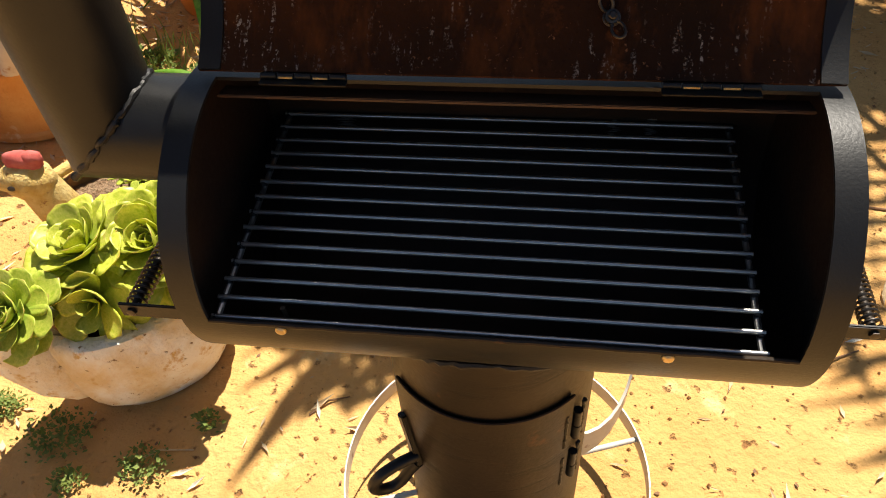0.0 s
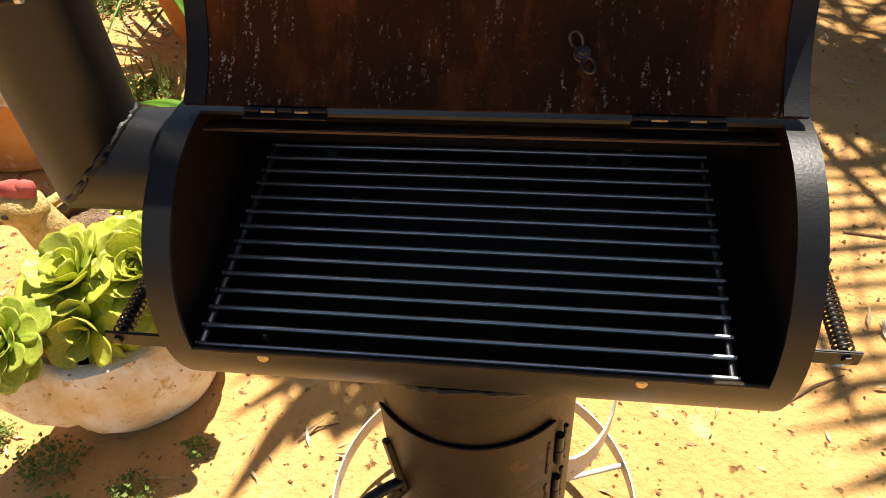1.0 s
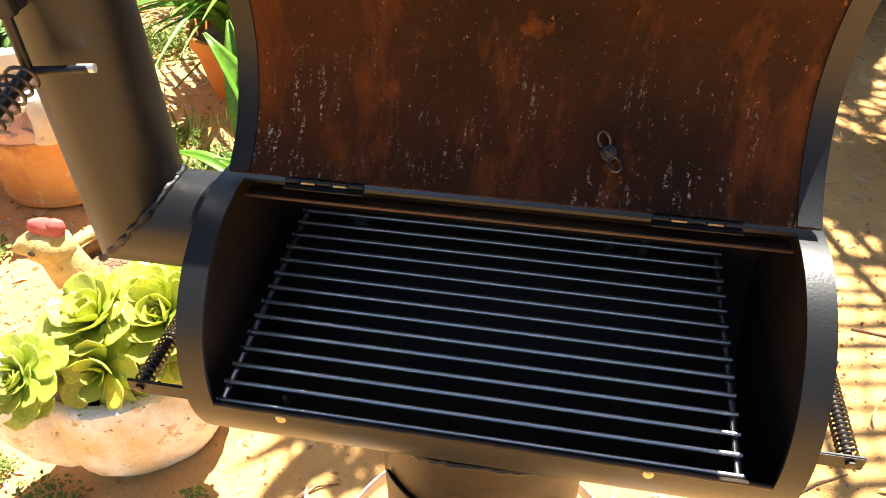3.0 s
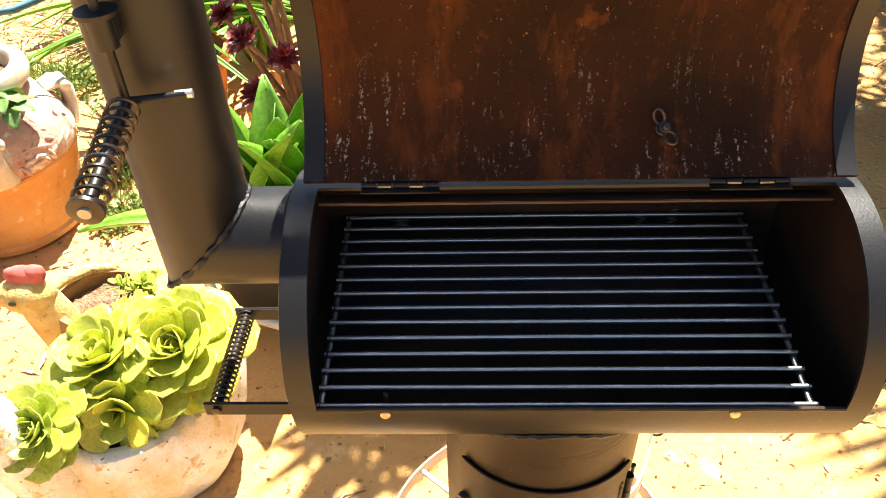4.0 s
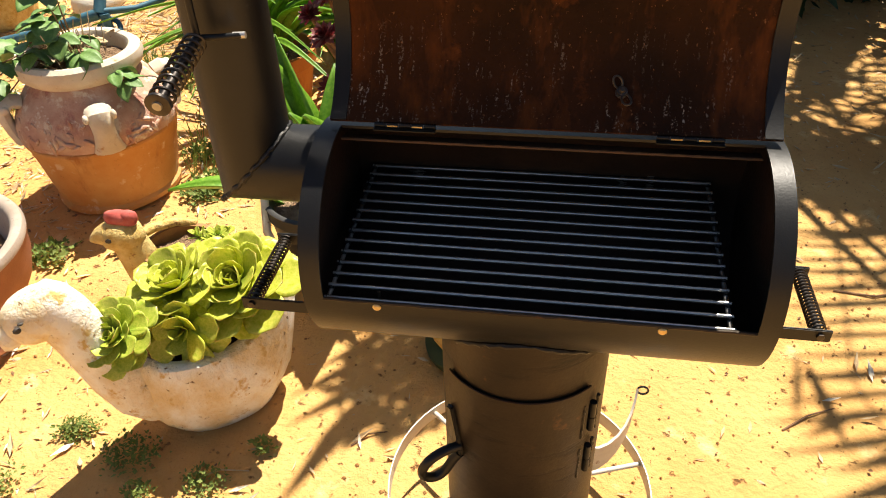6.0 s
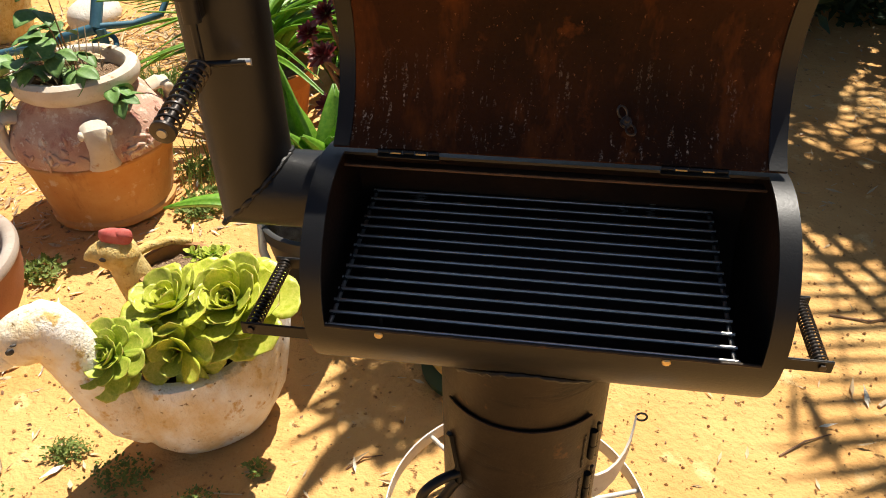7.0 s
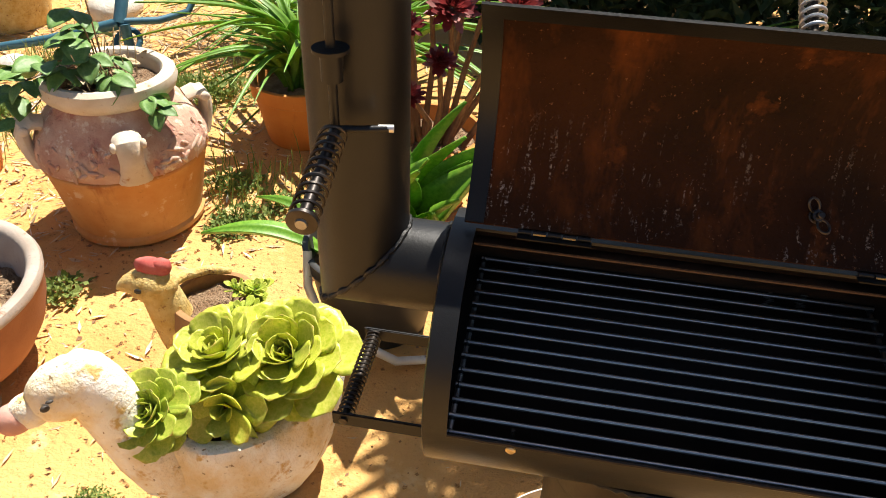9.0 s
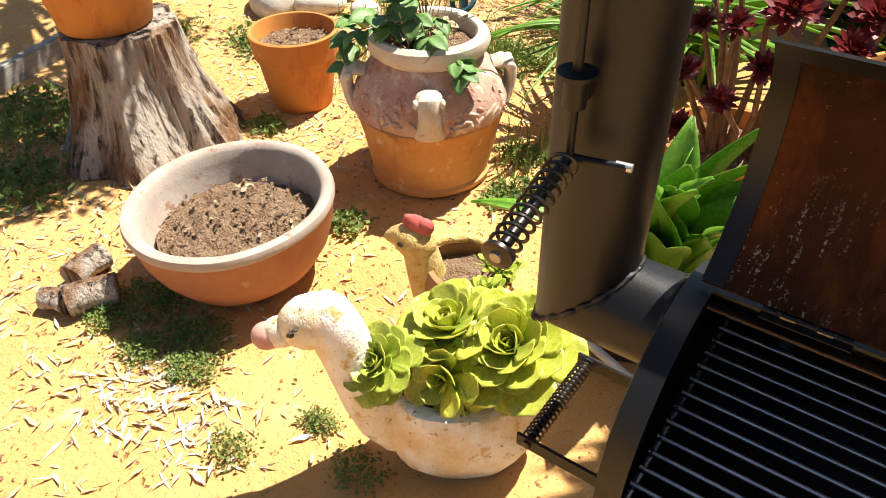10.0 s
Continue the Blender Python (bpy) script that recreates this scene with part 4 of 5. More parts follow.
for k in range(4):
    a = ANG0 + 90 * k + (0, 4, -3, 5)[k]
    b = BM()
    prof = [(0.225, 0.425), (0.255, 0.436), (0.278, 0.426), (0.290, 0.400), (0.288, 0.365), (0.280, 0.325), (0.268, 0.290)]
    g = []
    for i, (r, z) in enumerate(prof):
        w = (0.040, 0.044, 0.042, 0.037, 0.036, 0.042, 0.052)[i]
        th = 0.025
        d = Vector((prof[min(i + 1, 6)][0] - prof[max(i - 1, 0)][0], prof[min(i + 1, 6)][1] - prof[max(i - 1, 0)][1])).normalized()
        nx, nz = d.y, -d.x
        ring = []
        for s in range(12):
            t = 2 * math.pi * s / 12
            ring.append(b.verts.new((r - nx * th * math.sin(t) * 0.9, w * math.cos(t), z - nz * th * math.sin(t) * 0.9)))
        g.append(ring)
    for p, q in zip(g, g[1:]):
        for i in range(12):
            b.faces.new((p[i], p[(i + 1) % 12], q[(i + 1) % 12], q[i]))
    b.faces.new(g[0][::-1]), b.faces.new(g[-1])
    for s in (-1, 1):
        ellipsoid(b, (0.284, s * 0.044, 0.424), (0.017, 0.010, 0.017), sub=2)
    bmesh.ops.recalc_face_normals(b, faces=b.faces)
    bmesh.ops.transform(b, matrix=pose(0, 0, 0, 0, 0, a), verts=b.verts)
    part("lug_handle", b, M_urnrim, urn, "pale scrolled lug handle")
    # relief of leaves and berries between the handles
    b = BM()
    rr = random.Random(20 + k)
    for i in range(26):
        aa = radians(a + 45 + rr.uniform(-30, 30))
        z = rr.uniform(0.305, 0.385)
        r = 0.276 - max(0, z - 0.335) * 0.5
        mm = Matrix.Rotation(aa, 3, "Z") @ Matrix.Rotation(rr.uniform(0, 3.1), 3, "X")
        ellipsoid(b, (r * math.cos(aa), r * math.sin(aa), z), (0.007, 0.030 * rr.uniform(0.4, 1.2), 0.008), mm, 2)
    tagged(part("relief", b, M_urnpink, urn), kind="stuff")
soil_disc("dry_soil", (URN[0], URN[1], 0.548), 0.167, "dry soil and dead leaves inside the urn", M_soil, 0.02, 8.0)


# flat pointed leaf with a folded midrib, along +x, one unit long
def blade(width=0.3, bend=0.2, fold=0.12, n=8, shape=1.0, droop=0.0, thick=0.006):
    b = BM()
    rows = []
    for i in range(n + 1):
        t = i / n
        w = width * math.sin(math.pi * min(0.985, (t * 0.96 + 0.03) ** shape)) ** 0.85
        z = bend * math.sin(math.pi * t) - droop * t * t
        rows.append([b.verts.new((t, s * w, z + abs(s) * fold * w - (0 if s else 0.01))) for s in (-1, -0.5, 0, 0.5, 1)])
    for p, q in zip(rows, rows[1:]):
        for k in range(4):
            b.faces.new((p[k], q[k], q[k + 1], p[k + 1]))
    g = bmesh.ops.extrude_face_region(b, geom=b.faces[:])
    for v in g["geom"]:
        if isinstance(v, bmesh.types.BMVert):
            v.co.z -= thick
    bmesh.ops.recalc_face_normals(b, faces=b.faces)
    return b


BLADE = {
    "broad": leaf_mesh("leaf", blade(0.15, 0.10, 0.5, 10, 0.85), M_leaf),
    "strap": leaf_mesh("leaf", blade(0.035, 0.22, 0.8, 14, 0.6, 0.55), M_leaf),
    "oval": leaf_mesh("leaf", blade(0.36, 0.06, 0.25, 6, 0.9), M_dleaf),
    "cream": leaf_mesh("leaf", blade(0.24, 0.06, 0.25, 6, 0.9, 0.1), M_cream),
    "green": leaf_mesh("leaf", blade(0.30, 0.06, 0.25, 6, 0.9, 0.1), M_dleaf),
    "dry": leaf_mesh("leaf", blade(0.22, 0.10, 0.6, 5, 0.9, 0.1), M_dry),
}


def leaf(kind, parent, m, size, wide=1.0):
    o = new("leaf", BLADE[kind])
    o.parent = parent
    o.matrix_local = m @ Matrix.Diagonal((size, size * wide, size, 1))
    return o


# strawberry-like plant in the urn
pl = thing("strawberry_plant", (URN[0], URN[1], 0.555), "leafy green strawberry plant with dried stems in the urn", "plant")
rr = random.Random(12)
spots = [(rr.uniform(-0.16, 0.14), rr.uniform(-0.15, 0.1), rr.uniform(0.02, 0.2), 0.1) for _ in range(3)] + [(0, -0.02, 0.02, 0.20), (-0.05, -0.05, 0.14, 0.12), (-0.10, -0.03, 0.10, 0.09), (-0.02, -0.06, 0.24, 0.11), (-0.24, -0.10, 0.03, 0.1), (-0.27, -0.14, -0.05, 0.1), (-0.20, -0.16, 0.02, 0.09), (-0.25, -0.18, -0.13, 0.08),
         (0.05, -0.03, 0.08, 0.09), (0.10, -0.12, 0.05, 0.09), (0.20, -0.10, -0.02, 0.09), (0.24, -0.12, -0.05, 0.085), (-0.06, -0.12, 0.06, 0.11), (0.02, -0.10, 0.10, 0.1), (-0.14, 0.06, 0.08, 0.1), (-0.12, -0.10, 0.02, 0.1), (0.0, -0.02, 0.32, 0.10)]
for x, y, z, sz in spots:
    tp = Vector((x, y, z + 0.03))
    b = BM()
    f = Vector((x * 0.25, y * 0.25, 0))
    tube(b, [f, f.lerp(tp, 0.5) + Vector((0, 0, 0.05)), tp], 0.0028, 5)
    part("stem", b, M_stem, pl)
    a0 = math.degrees(math.atan2(y, x)) + rr.uniform(-40, 40)
    for k in (-1, 0, 1):
        leaf("oval", pl, Matrix.Translation(tp) @ pose(0, 0, 0, rr.uniform(-25, 25), rr.uniform(-5, 45), a0 + 62 * k), min(sz, 0.12) * rr.uniform(0.85, 1.15))
for k in range(26):
    b = BM()
    a, q = rr.uniform(0, 6.28), rr.uniform(0.02, 0.13)
    f = Vector((math.cos(a) * q, math.sin(a) * q, 0.0))
    tube(b, [f, f * 1.15 + Vector((rr.uniform(-0.05, 0.05), rr.uniform(-0.05, 0.05), rr.uniform(0.05, 0.17)))], 0.0018, 4)
    part("dry_stalk", b, M_dry, pl)
for k in range(24):
    a, q = rr.uniform(0, 6.28), rr.uniform(0.02, 0.15)
    leaf("dry", pl, pose(math.cos(a) * q, math.sin(a) * q, rr.uniform(0.01, 0.07), rr.uniform(-40, 40), rr.uniform(-50, 30), rr.uniform(0, 360)), rr.uniform(0.05, 0.09))

# bowl planter
BOWL = (-1.925, 0.487)
bowl = thing("bowl_planter", (BOWL[0], BOWL[1], 0), "wide brown clay bowl planter, half filled with soil", "planter")
bowl.matrix_world = Matrix.Translation((BOWL[0], BOWL[1], 0.005)) @ Matrix.Rotation(radians(2.7), 4, (0.82, -0.57, 0)) @ Matrix.Diagonal((0.965, 0.965, 1, 1))
b = BM()
lathe(b, [(0.155, 0.0), (0.20, 0.005), (0.265, 0.06), (0.312, 0.13), (0.338, 0.20), (0.347, 0.258), (0.352, 0.268), (0.357, 0.285)], 80, wob=0.012, top=False)
part("body", b, M_bowl, bowl)
b = BM()
lathe(b, [(0.3575, 0.285), (0.360, 0.30), (0.354, 0.314), (0.340, 0.318), (0.322, 0.314), (0.310, 0.300), (0.302, 0.26), (0.285, 0.18), (0.25, 0.11)], 80, wob=0.012, bottom=False)
part("rim", b, M_bowlin, bowl, "pale worn rim and grey inside")
soil_disc("potting_soil", (BOWL[0], BOWL[1], 0.190), 0.270, "crumbly brown potting soil heaped in the clay bowl", M_soil, 0.05, 3.0, 0.03)


def flowerpot(name, at, r0, r1, h, label, material, collar=0.28, group="", soil=True, rz=0, tilt=0):
    e = thing(name, (at[0], at[1], at[2] if len(at) > 2 else 0), label, "flowerpot", group, rz)
    zc = h * (1 - collar)
    rc = r0 + (r1 - r0) * (1 - collar) * 0.95
    w = 0.06 * r1 + 0.006
    b = BM()
    lathe(b, [(r0 * 0.97, 0.0), (r0, 0.006), (r0 + (rc - r0) * 0.5, zc * 0.5), (rc, zc)], 56, wob=0.006, top=False)
    part("body", b, material, e)
    b = BM()
    lathe(b, [(rc - 0.001, zc - 0.002), (rc + w * 0.30, zc - 0.001), (rc + w * 0.72, zc + 0.006), (r1, h - 0.012), (r1 + 0.002, h - 0.004), (r1 - 0.006, h), (r1 - w + 0.003, h - 0.002), (r1 - w, h - 0.01), (rc - w, zc), (r0 * 0.9, h * 0.3)], 56, wob=0.006, bottom=False)
    part("collar", b, material, e)
    if soil:
        soil_disc("dry_soil", (at[0], at[1], (at[2] if len(at) > 2 else 0) + h * 0.80), rc + (r1 - rc) * 0.4 - w * 0.9, "dry soil with bark chips inside a pot", M_soil, 0.02, r1 * 9)
    return e


flowerpot("terracotta_pot", (-2.655, 1.51), 0.142, 0.205, 0.365, "orange terracotta pot with a thick collar on the sand", M_terra, 0.33)
STUMP = (-2.95, 0.885)
flowerpot("terracotta_pot", (STUMP[0] - 0.10, STUMP[1] - 0.02, 0.525), 0.185, 0.255, 0.36, "orange terracotta pot standing on the tree stump", M_terra)
flowerpot("yellow_clay_pot", (-3.62, 3.15), 0.26, 0.37, 0.62, "tall yellow clay pot with a plain wall", M_hen, 0.2)
flowerpot("terracotta_pot", (-1.37, 2.17), 0.17, 0.23, 0.30, "terracotta pot of strap-leaved lilies", M_terra, 0.25)
# black instead of brown: the shade on this pot is put into its colour
flowerpot("dark_pot", (-0.72, 0.98), 0.165, 0.225, 0.32, "pot of broad green lilies behind the flue, black to show its shade", M_plastic, 0.15)
flowerpot("terracotta_pot", (-0.72, 1.75), 0.17, 0.24, 0.32, "orange terracotta pot holding dark red aeoniums", M_terra)
flowerpot("terracotta_pot", (-0.18, 2.30), 0.20, 0.27, 0.46, "orange terracotta pot in the shade behind the grill", M_terra)
flowerpot("black_plastic_pot", (1.86, 1.93), 0.21, 0.265, 0.40, "black plastic nursery pot on the sand", M_plastic, 0.1)

# small glazed pot behind the pedestal
gp = thing("glazed_pot", (-0.19, 0.60, 0), "small yellow glazed pot with a green scalloped foot", "flowerpot")
b = BM()
lathe(b, [(0.105, 0.0), (0.135, 0.01), (0.14, 0.035), (0.115, 0.055), (0.108, 0.06)], 40, wob=0.05)
part("foot", b, M_hedge, gp, "green glazed scalloped foot")
b = BM()
lathe(b, [(0.106, 0.058), (0.122, 0.09), (0.132, 0.14), (0.125, 0.19), (0.118, 0.21), (0.108, 0.21), (0.105, 0.18), (0.10, 0.10)], 40)
part("body", b, M_hen, gp)

# tree stump: fluted, flaring at the root, with a ragged top
b = BM()
n = 180
rows = []
for lv in range(17):
    t = lv / 16
    z = 0.52 * t
    ring = []
    for i in range(n):
        a = 2 * math.pi * i / n
        r = 0.235 + 0.15 * (1 - t) ** 2.0 + 0.035 * math.exp(-((a - 5.55) / 0.22) ** 2) * math.sin(math.pi * min(1, t * 0.9 + 0.1)) + 0.03 * math.exp(-((a - 4.9) / 0.16) ** 2) * (1 - t)
        r *= 1 + 0.17 * abs(math.sin(a * 2.5 + 0.4 + 0.5 * t)) * (1 - t * 0.5) - 0.10 + 0.07 * math.sin(a * 7 + 1.2 * t) + 0.08 * noise.noise((math.cos(a) * 2.4, math.sin(a) * 2.4, t * 0.9))
        r += 0.022 * noise.noise((math.cos(a) * 13, math.sin(a) * 13, t * 1.6)) + 0.010 * noise.noise((math.cos(a) * 34, math.sin(a) * 34, t * 2.5))
        zz = z + (0.02 * noise.noise((math.cos(a) * 4, math.sin(a) * 4, 7)) if lv == 16 else 0)
        ring.append(b.verts.new((r * math.cos(a) - 0.06 * t, r * math.sin(a), zz)))
    rows.append(ring)
for p, q in zip(rows, rows[1:]):
    for i in range(n):
        b.faces.new((p[i], p[(i + 1) % n], q[(i + 1) % n], q[i]))
b.faces.new(rows[-1])
stump = part("tree_stump", b, M_stump)
stump.matrix_world = pose(STUMP[0], STUMP[1], 0)
tagged(stump, "weathered grey tree stump with split fibrous sides", "stump")
for x, y, r, ln, rz, up in ((-2.21, 0.06, 0.055, 0.16, 60, True), (-2.36, 0.14, 0.05, 0.14, 100, True), (-2.30, -0.02, 0.04, 0.10, 20, False)):
    b = BM()
    tube(b, [(-ln / 2, 0, 0), (0, 0.006, 0.004), (ln / 2, 0, 0)], [r, r * 0.96, r], 18)
    for v in b.verts:
        v.co += Vector((0, 1, 1)) * 0.006 * noise.noise(v.co * 30)
    o = part("log_offcut", b, M_stump)
    o.matrix_world = pose(x, y, r - 0.006, 0, 0, rz)
    tagged(o, "short weathered log offcut lying on the sand", "log")

# pale stones
rr = random.Random(31)
for x, y, sx, sy, sz in ((-3.10, 2.50, 0.10, 0.08, 0.06), (-3.40, 2.42, 0.17, 0.12, 0.09), (-3.66, 2.30, 0.22, 0.16, 0.14), (-4.10, 2.72, 0.22, 0.18, 0.17), (-4.45, 2.95, 0.30, 0.24, 0.24), (-4.75, 2.45, 0.22, 0.2, 0.16), (-3.95, 3.65, 0.2, 0.16, 0.12), (-3.05, 3.45, 0.22, 0.15, 0.12)):
    b = BM()
    ellipsoid(b, (0, 0, 0), (sx, sy, sz), None, 3)
    for v in b.verts:
        v.co *= 1 + 0.16 * noise.noise(v.co * 5 + Vector((x, y, 0)) * 3) + 0.03 * noise.noise(v.co * 22)
    o = part("garden_stone", b, M_stone)
    o.matrix_world = pose(x, y, sz * 0.45, 0, 0, rr.uniform(0, 360))
    tagged(o, "pale rounded garden stone half sunk in the ground", "stone", "border stones")

# blue painted metal frame lying behind the urn
fr = thing("garden_plough", (-2.63, 2.8, 0), "old blue-painted iron hand plough lying on the ground", "garden tool")
b = BM()
tube(b, [(-0.78, -0.17, 0.035), (-0.4, -0.08, 0.10), (0.0, 0.0, 0.20)], [0.022, 0.026, 0.032], 10)
part("handle", b, M_blue, fr)
b = BM()
tube(b, [(0.0, 0.0, 0.20), (0.0, 0.10, 0.34), (-0.06, 0.28, 0.62)], [0.034, 0.036, 0.04], 10)
part("beam", b, M_blue, fr)
b = BM()
tube(b, [(0.0, 0.0, 0.21), (0.18, 0.10, 0.20), (0.30, 0.22, 0.22), (0.34, 0.34, 0.34), (0.32, 0.4, 0.6)], 0.02, 10)
part("arm", b, M_blue, fr)
b = BM()
tube(b, [Vector((0.03 + 0.07 * math.cos(t), 0.0 + 0.05 * math.sin(t), 0.10 + 0.05 * math.sin(t))) for t in [2 * math.pi * i / 24 for i in range(25)]], 0.016, 8)
tube(b, [(0.03, 0.0, 0.2), (0.05, -0.02, 0.0)], [0.03, 0.026], 10)
part("hub", b, M_blue, fr)

# timber edging
b = BM()
block(b, (1.6, 0.06, 0.12), None, 0.006)
o = part("timber_edging", b, M_timber)
o.matrix_world = pose(-4.07, 0.95, 0.05, 0, 0, 106)
tagged(o, "grey weathered timber edging board on the ground", "edging")

# hose end by the dark pot
b = BM()
tube(b, [(-0.90, 0.86, 0.335), (-0.885, 0.80, 0.25), (-0.84, 0.76, 0.17), (-0.74, 0.735, 0.12), (-0.60, 0.74, 0.05), (-0.45, 0.82, 0.014), (-0.2, 1.0, 0.012)], 0.014, 10)
tagged(part("garden_hose", b, M_ring), "pale grey garden hose leaning on a dark pot", "hose")

# ---- plants behind the grill ----
pl = thing("broadleaf_lily", (-0.68, 0.99, 0.27), "broad bright green lily leaves growing from the dark pot", "plant")
rr = random.Random(42)
for k in range(26):
    a = rr.uniform(0, 360)
    q = rr.uniform(0.0, 0.11)
    sz = rr.uniform(0.30, 0.58)
    lean = rr.uniform(8, 38)
    leaf("broad", pl, pose(math.cos(radians(a)) * q, math.sin(radians(a)) * q, -0.02, 0, 0, a) @ pose(0, 0, 0, 0, -(90 - lean), 0) @ pose(0, 0, 0, rr.uniform(-60, 60), 0, 0), sz, rr.uniform(0.75, 1.15))
for dx, dy, dz, sz, a in ((-0.17, -0.03, -0.03, 0.42, 190), (-0.2, 0.05, 0.0, 0.3, 165)):
    leaf("broad", pl, pose(dx, dy, dz, 0, 0, a) @ pose(0, 0, 0, 0, -12, 0), sz, 0.6)


def lily(at, n, s0, s1, seed, label, z=0.24, lean=(12, 62)):
    e = thing("strap_lily", (at[0], at[1], z), label, "plant", "strap lilies")
    q = random.Random(seed)
    for k in range(n):
        a = q.uniform(0, 360)
        r = q.uniform(0, 0.09)
        leaf("strap", e, pose(math.cos(radians(a)) * r, math.sin(radians(a)) * r, 0, 0, 0, a) @ pose(0, 0, 0, 0, -(90 - q.uniform(*lean)), 0) @ pose(0, 0, 0, q.uniform(-20, 20), 0, 0), q.uniform(s0, s1), q.uniform(0.7, 1.3))
    return e


lily((-1.37, 2.17), 64, 0.35, 0.72, 5, "strap-leaved green lily spilling over its terracotta pot")
lily((-1.15, 2.75), 40, 0.5, 0.85, 6, "strap-leaved green lily growing in the border", 0.0)
lily((-1.9, 3.2), 36, 0.4, 0.7, 9, "strap-leaved green lily beside the path", 0.0)
lily((0.35, 2.5), 24, 0.35, 0.6, 15, "strap-leaved lily in the shade behind the grill", 0.2)


# dark red rosettes on woody stalks
def spoon_into(b, m, ln, wide, mi):
    rows = []
    for i in range(5):
        t = i / 4
        w = (0.10, 0.17, 0.24, 0.24, 0.03)[i] * wide
        rows.append([b.verts.new(m @ Vector((t * ln, s * w * ln, (0.14 * t * t + 0.1 * abs(s) * w) * ln))) for s in (-1, 0, 1)])
    for p, q in zip(rows, rows[1:]):
        for k in (0, 1):
            f = b.faces.new((p[k], q[k], q[k + 1], p[k + 1]))
            f.material_index = mi
            f.smooth = True


rb = thing("red_aeonium_bush", (-0.72, 1.75, 0.26), "dark red aeonium bush with bare woody stalks", "succulent")
rr = random.Random(77)
heads = [(-0.11, -0.05, 0.60, 0.085), (-0.04, -0.10, 0.50, 0.07), (-0.17, -0.02, 0.45, 0.07), (0.10, -0.04, 0.56, 0.11), (0.33, -0.02, 0.58, 0.10), (0.30, -0.10, 0.50, 0.08), (0.24, 0.06, 0.66, 0.09), (0.44, -0.02, 0.50, 0.085),
         (-0.16, -0.14, 0.33, 0.07), (-0.20, 0.06, 0.58, 0.08), (0.0, 0.08, 0.66, 0.09), (-0.02, -0.18, 0.28, 0.065), (-0.12, 0.10, 0.70, 0.08), (0.15, 0.1, 0.7, 0.09), (-0.14, -0.18, 0.14, 0.07), (0.40, 0.08, 0.62, 0.08), (0.08, -0.14, 0.40, 0.07), (-0.24, -0.05, 0.38, 0.06)]
for x, y, z, sz in heads:
    b = BM()
    f = Vector((x * 0.3 + rr.uniform(-0.04, 0.04), y * 0.3, -0.02))
    tp = Vector((x, y, z))
    tube(b, [f, f.lerp(tp, 0.45) + Vector((rr.uniform(-0.04, 0.04), rr.uniform(-0.03, 0.03), 0.03)), tp], [0.014, 0.011, 0.009], 7)
    part("stalk", b, M_stem, rb)
    b = BM()
    m0 = Matrix.Translation(tp) @ Vector((x * 0.5 + rr.uniform(-0.2, 0.2), -0.55, 0.8)).to_track_quat("Z", "Y").to_matrix().to_4x4()
    for m, ln in rosette_poses(84, sz * 0.82, rr, 0.95, 0.6):
        spoon_into(b, m0 @ m, ln, 0.66, 0 if ln < sz * 0.7 else rr.choice((0, 0, 1)))
    o = part("rosette", b, [M_red, M_mauve], rb, "dark red rosette with mauve outer leaves", smooth=False)

# variegated shrub in the black pot
vs_ = thing("variegated_shrub", (1.86, 1.93, 0.32), "cream and green variegated shrub in the black pot", "shrub")
rr = random.Random(19)
for k in range(16):
    a = rr.uniform(0, 6.28) if k > 8 else rr.uniform(2.2, 4.6)
    tp = Vector((math.cos(a) * rr.uniform(0.15, 0.5), math.sin(a) * rr.uniform(0.15, 0.45), rr.uniform(-0.12, 0.45) if k % 3 else rr.uniform(-0.2, 0.0)))
    mid = tp * 0.5 + Vector((0, 0, 0.16))
    b = BM()
    tube(b, [(0, 0, 0), mid, tp], [0.006, 0.004, 0.002], 5)
    part("branch", b, M_stem, vs_)
    for i in range(13):
        t = rr.uniform(0.35, 1.0)
        p = (mid.lerp(tp, (t - 0.5) * 2) if t > 0.5 else mid * (t * 2))
        leaf("cream", vs_, Matrix.Translation(p) @ pose(0, 0, 0, rr.uniform(-40, 40), rr.uniform(-30, 50), rr.uniform(0, 360)), rr.uniform(0.07, 0.12))


# ---- litter, weeds, trees ----
def flat_leaf(b, m, ln, w, curl=0.2, mi=0):
    """A small curled leaf of a few triangles."""
    vs = [b.verts.new(m @ Vector(p)) for p in ((0, 0, 0), (ln * 0.4, -w, curl * w), (ln * 0.45, 0, -0.15 * w), (ln * 0.4, w, curl * w), (ln, 0, curl * ln * 0.4))]
    for q in ((0, 1, 2), (0, 2, 3), (1, 4, 2), (2, 4, 3)):
        b.faces.new([vs[i] for i in q]).material_index = mi


def litter(name, n, spread, size, seed, label, material, wide=0.10, flat=12):
    b = BM()
    q = random.Random(seed)
    for _ in range(n):
        x, y = spread(q)
        if math.hypot(x, y) < 0.13:
            continue
        ln = q.uniform(*size)
        flat_leaf(b, pose(x, y, ground_height(x, y) + q.uniform(0.002, 0.010), q.uniform(-flat, flat) * 2, q.uniform(-flat, flat), q.uniform(0, 360)), ln, ln * wide * q.uniform(0.5, 1.4), q.uniform(-0.6, 0.8))
    o = part(name, b, material, smooth=False)
    return tagged(o, label, "litter", kind="stuff")


def near(q):
    return q.uniform(-1.4, 1.9), q.uniform(-0.5, 2.6)


def left(q):
    return q.triangular(-4.6, -1.1, -2.4), q.uniform(-0.6, 3.4)


def back(q):
    return q.uniform(-5.0, 2.2), q.uniform(1.6, 5.2)


